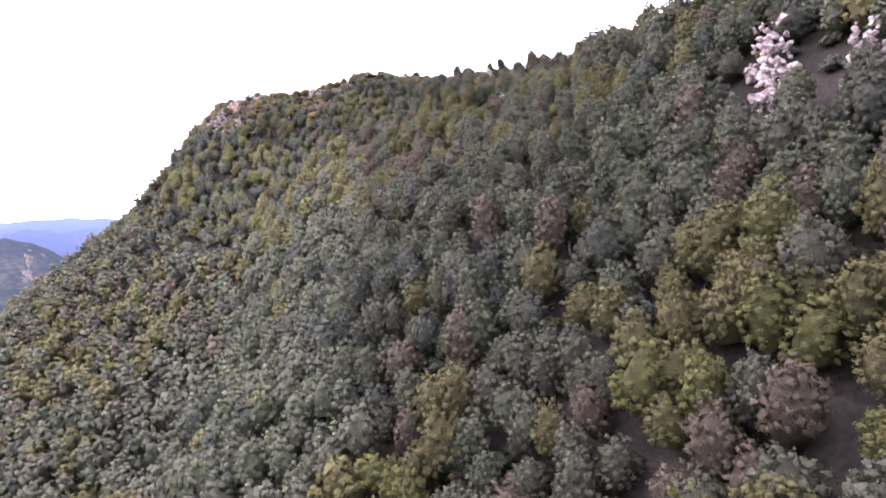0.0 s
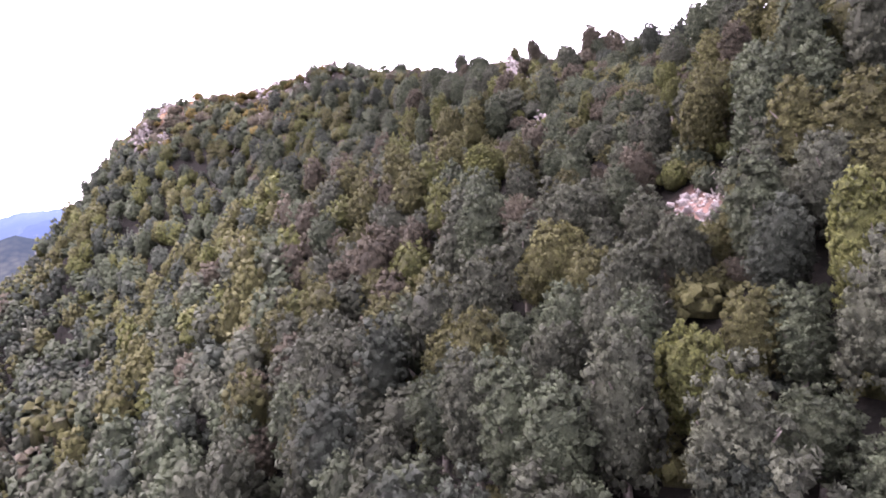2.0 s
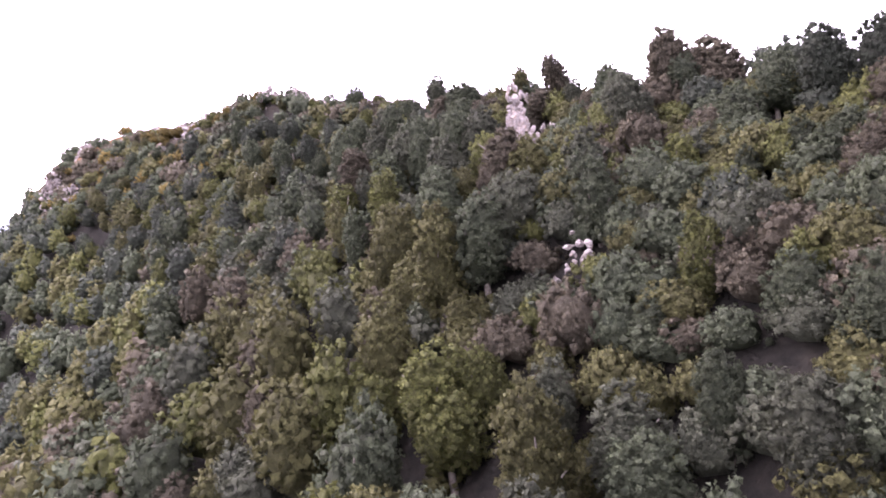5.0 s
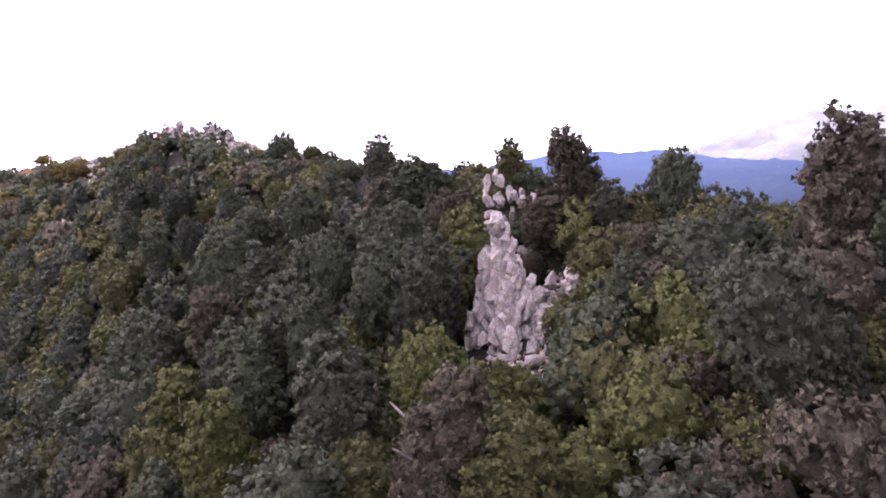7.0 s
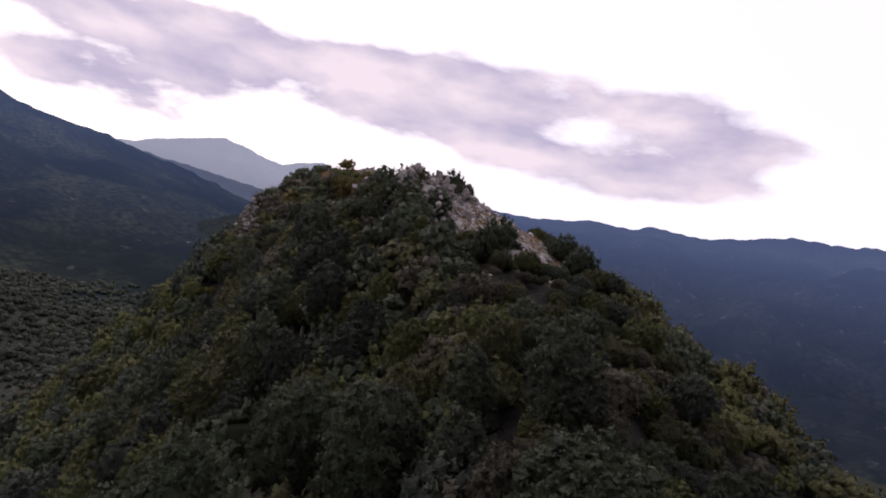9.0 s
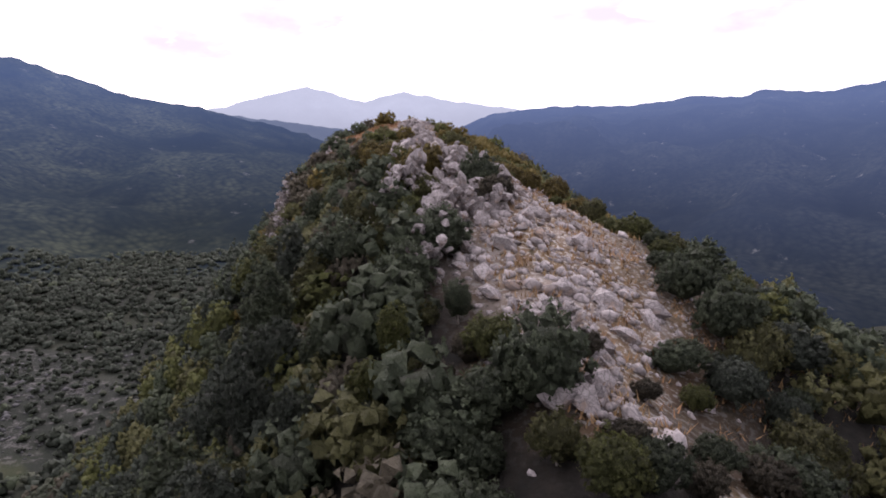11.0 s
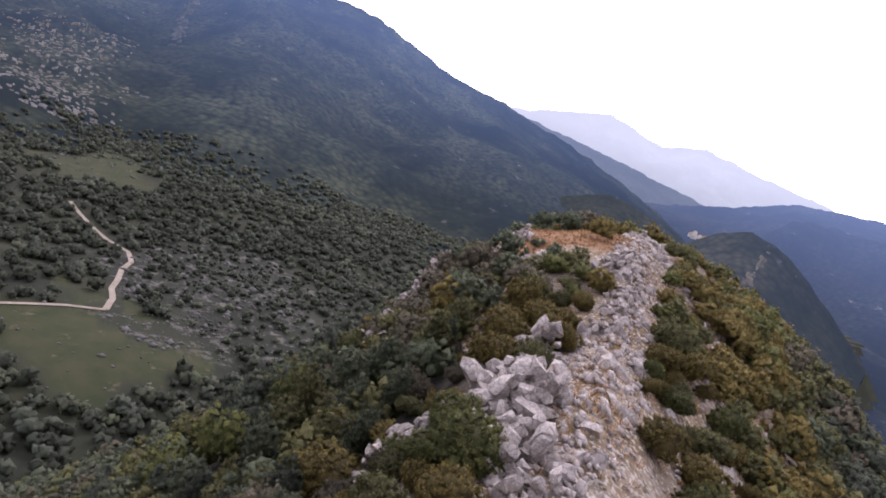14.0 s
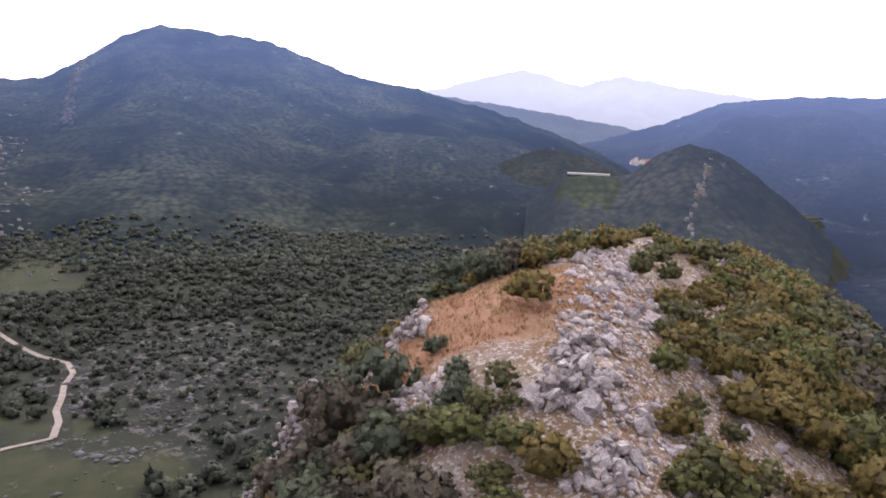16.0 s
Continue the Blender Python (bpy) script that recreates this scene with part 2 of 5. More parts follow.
def height(x, y):
    x, y = np.asarray(x, float), np.asarray(y, float)
    d, top, along = crest_place(x, y)
    left, right = np.maximum(d, 0), np.maximum(-d, 0)
    falls_l = [np.interp(left, LEFT_AT, row) for row in LEFT_FALL]
    falls_r = [np.interp(right, RIGHT_AT, row) for row in RIGHT_FALL]
    fall = np.zeros(x.shape)
    for n in range(len(STATIONS)):
        share = np.interp(along, STATIONS, [1.0 if m == n else 0.0 for m in range(len(STATIONS))])
        fall = fall + share * np.where(d > 0, falls_l[n], falls_r[n])
    fall = fall + 0.95 * np.maximum(left - 45, 0) + 0.85 * np.maximum(right - 28, 0)
    z = top - fall
    floor = VALLEY + 5 * value_noise(x, y, 140, 3) + 2.0 * value_noise(x, y, 45, 4)
    floor = floor - 45 * np.clip((-d - 40) / 200, 0, 1)
    floor = floor + 22 * np.clip((left - 330) / 500, 0, 3)
    soft = 9.0
    z = floor + soft * np.logaddexp(0, (z - floor) / soft)
    near = np.clip(1 - np.abs(d) / 160, 0, 1)
    z = z + near * (0.7 * value_noise(x, y, 17, 5) * np.clip(np.abs(d) / 10, 0.15, 1) + 0.35 * value_noise(x, y, 5.2, 6) + 0.16 * value_noise(x, y, 1.9, 7))
    return z


def ground_at(x, y):
    return float(height(np.array([x]), np.array([y]))[0])


def rubble_mask(x, y):
    """How bare and stony the ridge is, 0 to 1."""
    d, top, along = crest_place(x, y)
    on = np.clip((along - 305) / 6, 0, 1) * np.clip((374 - along) / 8, 0, 1)
    wide_r = np.interp(along, [300, 312, 318, 322, 326, 333, 352, 360, 384], [2.6, 5.2, 3.8, 2.2, 1.4, 1.2, 1.5, 2.0, 2.0]) * (1 + 0.35 * value_noise(along, along * 0, 6, 21))
    wide_l = np.interp(along, [300, 312, 320, 330, 340, 352, 360, 384], [1.2, 2.1, 2.6, 2.6, 1.5, 1.1, 1.6, 1.8]) * (1 + 0.4 * value_noise(along, along * 0 + 50, 6, 22))
    return on * np.clip(np.where(d > 0, 1.2 - d / wide_l, 1.2 + d / wide_r), 0, 1)


def mesh_from(name, verts, faces, mats, smooth=False, index=None):
    me = bpy.data.meshes.new(name)
    me.from_pydata(verts, [], faces)
    for m in mats:
        me.materials.append(m)
    if index is not None:
        me.polygons.foreach_set("material_index", np.asarray(index, np.int32))
    if smooth:
        me.polygons.foreach_set("use_smooth", np.ones(len(me.polygons), bool))
    me.update()
    return me


def quads_mesh(name, verts, quads, mats, index=None, smooth=False):
    """A mesh from arrays of corners and of four-cornered faces."""
    verts, quads = np.asarray(verts, np.float32), np.asarray(quads, np.int32)
    k = quads.shape[1]
    me = bpy.data.meshes.new(name)
    me.vertices.add(len(verts))
    me.vertices.foreach_set("co", verts.ravel())
    me.loops.add(quads.size)
    me.loops.foreach_set("vertex_index", quads.ravel())
    me.polygons.add(len(quads))
    me.polygons.foreach_set("loop_start", np.arange(0, quads.size, k, dtype=np.int32))
    for m in mats:
        me.materials.append(m)
    if index is not None:
        me.polygons.foreach_set("material_index", np.asarray(index, np.int32))
    if smooth:
        me.polygons.foreach_set("use_smooth", np.ones(len(quads), bool))
    me.update(calc_edges=True)
    me.validate()
    return me


def spread(lo, hi, step, reach, growth):
    mid = np.arange(lo, hi + step, step)
    out, s, p = [], step, 0.0
    while p < reach:
        s *= growth
        p += s
        out.append(p)
    out = np.array(out)
    return np.r_[lo - out[::-1], mid, mid[-1] + out]


def ground_material():
    m, nt, bsdf = mat("hillside_soil", 0.95)
    at = nt.nodes.new("ShaderNodeAttribute")
    at.attribute_name = "cover"
    sep = nt.nodes.new("ShaderNodeSeparateColor")
    nt.links.new(at.outputs["Color"], sep.inputs["Color"])
    # near-black soil: the shade under the oaks is put into its tone
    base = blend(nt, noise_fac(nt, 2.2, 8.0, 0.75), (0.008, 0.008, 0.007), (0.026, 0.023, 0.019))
    stone = blend(nt, noise_fac(nt, 1.6, 6.0, 0.7), (0.30, 0.26, 0.235), (0.20, 0.145, 0.105))
    grass = blend(nt, noise_fac(nt, 0.9, 5.0), (0.155, 0.098, 0.062), (0.20, 0.145, 0.088))
    stone = blend(nt, noise_fac(nt, 0.35, 5.0, 0.6, 0.40, 0.50), stone, grass)
    stone = blend(nt, noise_fac(nt, 7.0, 3.0, 0.6, 0.52, 0.60), stone, (0.40, 0.37, 0.34))
    stone = blend(nt, noise_fac(nt, 4.0, 4.0, 0.7, 0.56, 0.66), stone, (0.07, 0.06, 0.035))
    red = blend(nt, noise_fac(nt, 2.2, 6.0, 0.7), (0.185, 0.090, 0.050), (0.25, 0.150, 0.090))
    slip = blend(nt, noise_fac(nt, 2.6, 7.0, 0.75), (0.150, 0.082, 0.066), (0.225, 0.155, 0.14))
    mead = blend(nt, noise_fac(nt, 0.09, 6.0), (0.017, 0.025, 0.009), (0.032, 0.034, 0.016))
    mead = blend(nt, noise_fac(nt, 0.16, 6.0, 0.7, 0.60, 0.68), mead, (0.070, 0.058, 0.038))
    scree = blend(nt, noise_fac(nt, 0.13, 8.0, 0.8, 0.54, 0.57), (0.012, 0.015, 0.011), (0.085, 0.080, 0.078))
    # valley floor darkened in colour, standing in for the mountain's shade
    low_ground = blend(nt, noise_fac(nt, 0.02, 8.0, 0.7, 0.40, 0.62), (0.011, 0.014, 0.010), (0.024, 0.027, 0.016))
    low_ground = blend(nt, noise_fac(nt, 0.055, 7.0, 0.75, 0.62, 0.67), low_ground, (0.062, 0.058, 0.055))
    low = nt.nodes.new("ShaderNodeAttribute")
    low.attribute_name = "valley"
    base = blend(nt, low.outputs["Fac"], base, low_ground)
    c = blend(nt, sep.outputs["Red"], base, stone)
    c = blend(nt, sep.outputs["Green"], c, red)
    bare = nt.nodes.new("ShaderNodeAttribute")
    bare.attribute_name = "slip"
    c = blend(nt, bare.outputs["Fac"], c, slip)
    c = blend(nt, sep.outputs["Blue"], c, mead)
    c = blend(nt, at.outputs["Alpha"], c, scree)
    nt.links.new(c, bsdf.inputs["Base Color"])
    bump(nt, bsdf, noise_fac(nt, 3.0, 8.0, 0.7, 0.0, 1.0), 0.6, 0.25)
    return m


# bare red slip on the slope and the burnt red grass on the summit: x, y, radius
RED_SLIP = (10.5, 72.8, 1.55)
SUMMIT_RED = (-51.8, 155.0, 5.8)
MEADOW = (-256, 120, 37)
SCREE = (-342, 178, 58)
PASTURE = (-552, 74, 46)


# stony patches beside the crest: x, y, radius, stones
STONY = [(-29, 147, 2.6, 120), (-36.5, 153.5, 3.0, 220), (-41.5, 154.2, 2.0, 120), (-47.6, 148.6, 1.5, 130), (-48.3, 149.8, 1.2, 90), (-33.5, 158, 2.6, 110), (-21.4, 138.5, 2.5, 150), (-55.5, 173.8, 1.6, 40), (-10, 126.5, 2.2, 120), (-9.3, 123.6, 1.4, 60), (8.3, 96.5, 1.6, 60), (-25.5, 145.5, 2.2, 90), (-47, 161, 3.0, 150), (-42, 163, 2.2, 80), (4.6, 103.2, 1.5, 130), (5.0, 101.2, 1.4, 120), (6.6, 102.2, 1.2, 90), (5.0, 99.4, 1.2, 80), (8.2, 101.3, 1.0, 60), (-3.2, 122.8, 1.0, 70), (-2.2, 121.6, 0.8, 50), (-4.3, 123.9, 0.9, 50), (-7.0, 122.6, 0.9, 50), (-34.6, 149.5, 1.6, 60), (-40.2, 155.6, 1.8, 90)]


def patch(x, y, cx, cy, r, seed, rough=0.35):
    q = np.hypot(x - cx, y - cy) / r + rough * value_noise(x, y, r * 0.6, seed) + 0.5 * rough * value_noise(x, y, r * 0.22, seed + 1)
    return np.clip((1.05 - q) / 0.18, 0, 1)


def build_ground():
    xs = spread(-92, 52, 1.0, 4700, 1.062)
    ys = spread(25, 200, 1.0, 4700, 1.062)
    gx, gy = np.meshgrid(xs, ys)
    gz = height(gx, gy)
    n = np.arange(gx.size).reshape(gx.shape)
    quads = np.stack([n[:-1, :-1], n[:-1, 1:], n[1:, 1:], n[1:, :-1]], -1).reshape(-1, 4)
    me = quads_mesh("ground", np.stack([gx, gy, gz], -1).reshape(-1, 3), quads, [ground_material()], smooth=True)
    cover = np.zeros((gx.size, 4), np.float32)
    x, y = gx.ravel(), gy.ravel()
    cover[:, 0] = rubble_mask(x, y)
    # dry grass and stones between the shrubs of the ridge
    d, top, along = crest_place(x, y)
    dry = np.clip((along - 314) / 8, 0, 1) * np.clip((386 - along) / 8, 0, 1) * np.clip((d + 17) / 6, 0, 1) * np.clip((np.where(along > 343, 10.0, 4.5) - d) / 2, 0, 1)
    cover[:, 0] = np.maximum(cover[:, 0], 0.8 * dry)
    for cx, cy, rad, cnt in STONY:
        if cy > 106:
            cover[:, 0] = np.maximum(cover[:, 0], 0.9 * patch(x, y, cx, cy, rad * 1.1, 39))
    cover[:, 1] = patch(x, y, *SUMMIT_RED, 33)
    me.attributes.new("slip", "FLOAT", "POINT").data.foreach_set("value", patch(x, y, *RED_SLIP, 31).astype(np.float32))
    cover[:, 2] = np.maximum(patch(x, y, *MEADOW, 35, 0.6), patch(x, y, *PASTURE, 36, 0.6))
    cover[:, 3] = np.maximum(patch(x, y, *SCREE, 37, 0.7), 0.8 * patch(x, y, -270, 150, 26, 38, 0.9))
    me.attributes.new("valley", "FLOAT", "POINT").data.foreach_set("value", np.clip((np.abs(d) - 70) / 30, 0, 1).astype(np.float32))
    a = me.color_attributes.new("cover", "FLOAT_COLOR", "POINT")
    a.data.foreach_set("color", cover.ravel())
    tagged(new("ground", me), "wooded limestone hillside with a stony ridge and valley floor", "ground", kind="structure")


build_ground()


# ---- distant mountains ----
CENTRE = (-25.0, 130.0, 48.0)


def mountain_material(name, dark, light, haze_glow, low, high, share=0.15, stone=(0.10, 0.10, 0.095)):
    """Forest seen far off; haze is painted as emission, from a share of it at the foot to all of it at the top."""
    m, nt, bsdf = mat(name, 1.0)
    c = blend(nt, noise_fac(nt, 0.010, 8.0, 0.7, 0.36, 0.60), dark, light)
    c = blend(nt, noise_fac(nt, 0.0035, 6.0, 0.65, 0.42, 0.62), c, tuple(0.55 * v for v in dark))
    # single crowns with shade painted into their gaps, and bare stony spots between them
    tc = nt.nodes.new("ShaderNodeTexCoord")
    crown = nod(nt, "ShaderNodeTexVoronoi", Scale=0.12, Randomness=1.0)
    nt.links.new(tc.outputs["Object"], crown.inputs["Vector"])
    gap_shade = nod(nt, "ShaderNodeMapRange")
    gap_shade.inputs["From Min"].default_value = 0.15
    gap_shade.inputs["From Max"].default_value = 0.95
    nt.links.new(crown.outputs["Distance"], gap_shade.inputs["Value"])
    c = blend(nt, gap_shade.outputs["Result"], c, tuple(0.62 * v for v in dark))
    c = blend(nt, noise_fac(nt, 0.03, 7.0, 0.75, 0.63, 0.70), c, stone)
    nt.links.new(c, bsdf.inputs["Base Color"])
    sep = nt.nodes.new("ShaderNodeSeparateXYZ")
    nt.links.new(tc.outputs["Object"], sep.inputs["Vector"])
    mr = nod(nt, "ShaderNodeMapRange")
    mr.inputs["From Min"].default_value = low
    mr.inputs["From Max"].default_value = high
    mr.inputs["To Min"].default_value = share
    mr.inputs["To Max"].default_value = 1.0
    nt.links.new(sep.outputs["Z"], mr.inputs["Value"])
    bsdf.inputs["Emission Color"].default_value = (*haze_glow, 1)
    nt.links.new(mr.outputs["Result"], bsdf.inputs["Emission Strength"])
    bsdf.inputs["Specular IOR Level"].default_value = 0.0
    return m


def mountain_range(name, label, skyline, foot, crest, floor, rough, seed, material, step=0.2, rows=46, power=1.25):
    """skyline: degrees to the left of north and degrees above the eye, along a range between the distances foot and crest."""
    az = np.arange(min(p[0] for p in skyline), max(p[0] for p in skyline) + step, step)
    pts = sorted(skyline)
    el = np.interp(az, [p[0] for p in pts], [p[1] for p in pts])
    el = el + 0.10 * value_noise(az, az * 0, 1.1, seed) + 0.05 * value_noise(az, az * 0, 0.42, seed + 1)
    k = np.linspace(0, 1.25, rows)
    A, K = np.meshgrid(np.radians(az), k, indexing="ij")
    R = foot + (crest - foot) * K
    X, Y = CENTRE[0] - np.sin(A) * R, CENTRE[1] + np.cos(A) * R
    top = CENTRE[2] + crest * np.tan(np.radians(el))
    rise = np.where(K <= 1, K ** power, 1 - 1.6 * (K - 1))
    Z = floor + (top[:, None] - floor) * rise
    amp = rough * np.clip(1.0 - np.abs(K - 0.5) * 1.9, 0.0, 1)
    Z = Z + amp * (value_noise(X, Y, 330, seed + 2) + 0.5 * value_noise(X, Y, 130, seed + 3) + 0.22 * value_noise(X, Y, 50, seed + 4))
    Z = Z + 0.04 * rough * value_noise(X, Y, 18, seed + 5) * np.clip(K * 4, 0, 1)
    n = np.arange(X.size).reshape(X.shape)
    quads = np.stack([n[:-1, :-1], n[:-1, 1:], n[1:, 1:], n[1:, :-1]], -1).reshape(-1, 4)
    me = quads_mesh(name, np.stack([X, Y, Z], -1).reshape(-1, 3), quads, [material], smooth=True)
    tagged(new(name, me), label, "mountain", kind="structure")
    return az, k, np.stack([X, Y, Z], -1)


BIG = {}


def build_mountains():
    big = [(150, 2.0), (130, 3.0), (112, 2.6), (103, 3.0), (97, 3.6), (94, 3.8), (91, 5.4), (88, 7.6), (85.5, 8.5), (82, 8.4), (77, 8.0), (73.5, 6.7), (69, 5.4), (63.5, 4.6), (56.5, 2.8), (49, 0.2), (44, -2.5), (40, -4)]
    right = [(52, 0.0), (43, 2.6), (39, 4.2), (33, 4.6), (27.5, 4.5), (21.5, 5.1), (18.4, 4.7), (17, 5.3), (12, 4.8), (6, 6.0), (2, 5.6), (-4, 5.9), (-5.5, 5.5), (-8, 5.8), (-11, 5.3), (-13, 5.4), (-18, 4.0), (-25, 2.6), (-40, 2.5), (-70, 3), (-100, 3)]
    sunny = [(-8, 3.5), (-12, 5.2), (-17, 5.4), (-20, 5.8), (-24.5, 6.6), (-28, 6.0), (-36, 6.4), (-60, 5)]
    far = [(75, 3), (63, 4.8), (60.8, 5.4), (55.5, 6.7), (50.5, 5.4), (47, 6.2), (43, 5.5), (37, 4.5), (30, 3.2), (22, 2)]
    hill_a = [(60, -3.5), (56.4, -1.0), (53, 0.3), (49, -0.5), (46, -2.1), (43, -4)]
    hill_b = [(54, -4.5), (51.0, -1.9), (47.0, -1.85), (45.6, -1.7), (43.5, 0.0), (41, 1.1), (38, 0.2), (33.4, -3.2), (30, -6)]
    saddle = [(52.5, -4.2), (51.2, -2.2), (49, -1.95), (47, -1.95), (46, -2.4), (44.5, -4.5)]
    behind = [(148, 2), (170, 4), (200, 5), (230, 3), (262, 4)]
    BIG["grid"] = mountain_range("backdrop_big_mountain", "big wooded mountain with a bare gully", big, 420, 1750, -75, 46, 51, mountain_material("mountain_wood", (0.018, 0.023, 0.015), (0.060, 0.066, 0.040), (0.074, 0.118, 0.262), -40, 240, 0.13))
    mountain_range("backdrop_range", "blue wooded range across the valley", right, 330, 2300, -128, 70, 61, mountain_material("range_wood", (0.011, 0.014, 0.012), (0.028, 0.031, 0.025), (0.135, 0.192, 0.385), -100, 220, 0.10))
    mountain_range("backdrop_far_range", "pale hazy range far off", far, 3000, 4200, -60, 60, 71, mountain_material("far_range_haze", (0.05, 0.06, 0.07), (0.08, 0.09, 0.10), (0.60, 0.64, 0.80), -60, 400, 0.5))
    # pale base colour and emission paint this range as sunlit
    mountain_range("backdrop_sunny_range", "pale bare range far off, sunlight put into its colour", sunny, 3200, 4600, -60, 60, 121, mountain_material("sunny_range", (0.15, 0.15, 0.16), (0.32, 0.31, 0.31), (0.20, 0.215, 0.27), -60, 500, 0.4, (0.5, 0.47, 0.46)))
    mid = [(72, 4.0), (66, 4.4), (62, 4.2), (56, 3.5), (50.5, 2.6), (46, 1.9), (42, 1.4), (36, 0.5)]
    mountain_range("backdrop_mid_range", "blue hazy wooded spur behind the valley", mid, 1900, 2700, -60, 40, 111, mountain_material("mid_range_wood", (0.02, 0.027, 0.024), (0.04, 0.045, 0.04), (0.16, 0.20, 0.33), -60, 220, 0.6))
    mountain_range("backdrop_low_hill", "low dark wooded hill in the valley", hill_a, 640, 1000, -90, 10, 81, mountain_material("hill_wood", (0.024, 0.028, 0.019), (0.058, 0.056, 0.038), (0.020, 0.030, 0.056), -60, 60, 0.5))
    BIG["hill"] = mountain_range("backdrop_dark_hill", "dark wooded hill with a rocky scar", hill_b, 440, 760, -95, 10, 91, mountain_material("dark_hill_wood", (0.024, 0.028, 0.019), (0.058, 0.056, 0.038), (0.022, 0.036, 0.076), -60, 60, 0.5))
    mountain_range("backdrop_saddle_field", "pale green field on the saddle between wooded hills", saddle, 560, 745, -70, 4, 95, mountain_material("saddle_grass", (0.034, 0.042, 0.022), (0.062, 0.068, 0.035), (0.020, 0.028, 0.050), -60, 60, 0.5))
    # unseen range, added behind the camera to close off the light there
    mountain_range("backdrop_unseen_range", "unseen wooded range added behind the camera", behind, 700, 2200, -60, 60, 101, mountain_material("unseen_range_wood", (0.02, 0.027, 0.017), (0.04, 0.045, 0.03), (0.016, 0.032, 0.095), -60, 200, 0.2))


build_mountains()


# ---- trees ----
def cube_ball(m):
    """Directions and four-cornered faces of a ball of m by m faces a side."""
    key, dirs, quads = {}, [], []
    for axis in range(3):
        for sign in (1, -1):
            ids = []
            for i in range(m + 1):
                for j in range(m + 1):
                    p = [0.0, 0.0, 0.0]
                    p[axis] = float(sign)
                    p[(axis + 1) % 3] = math.tan((2 * i / m - 1) * math.pi / 4) * sign
                    p[(axis + 2) % 3] = math.tan((2 * j / m - 1) * math.pi / 4)
                    k = tuple(round(c, 5) + 0.0 for c in p)
                    if k not in key:
                        key[k] = len(dirs)
                        dirs.append(p)
                    ids.append(key[k])
            w = m + 1
            quads += [(ids[i * w + j], ids[(i + 1) * w + j], ids[(i + 1) * w + j + 1], ids[i * w + j + 1]) for i in range(m) for j in range(m)]
    d = np.array(dirs)
    return d / np.linalg.norm(d, axis=1, keepdims=True), np.array(quads)


def unit(v):
    return v / np.linalg.norm(v, axis=-1, keepdims=True)


def small_ball(kind):
    """Corners and faces of a small ball: 8 or 20 triangles."""
    if kind == 8:
        v = [(1, 0, 0), (-1, 0, 0), (0, 1, 0), (0, -1, 0), (0, 0, 1), (0, 0, -1)]
        f = [(0, 2, 4), (2, 1, 4), (1, 3, 4), (3, 0, 4), (2, 0, 5), (1, 2, 5), (3, 1, 5), (0, 3, 5)]
        return np.array(v, float), np.array(f)
    bm = bmesh.new()
    bmesh.ops.create_icosphere(bm, subdivisions=1, radius=1.0)
    v = np.array([tuple(p.co) for p in bm.verts])
    f = np.array([[p.index for p in q.verts] for q in bm.faces])
    bm.free()
    return unit(v), f


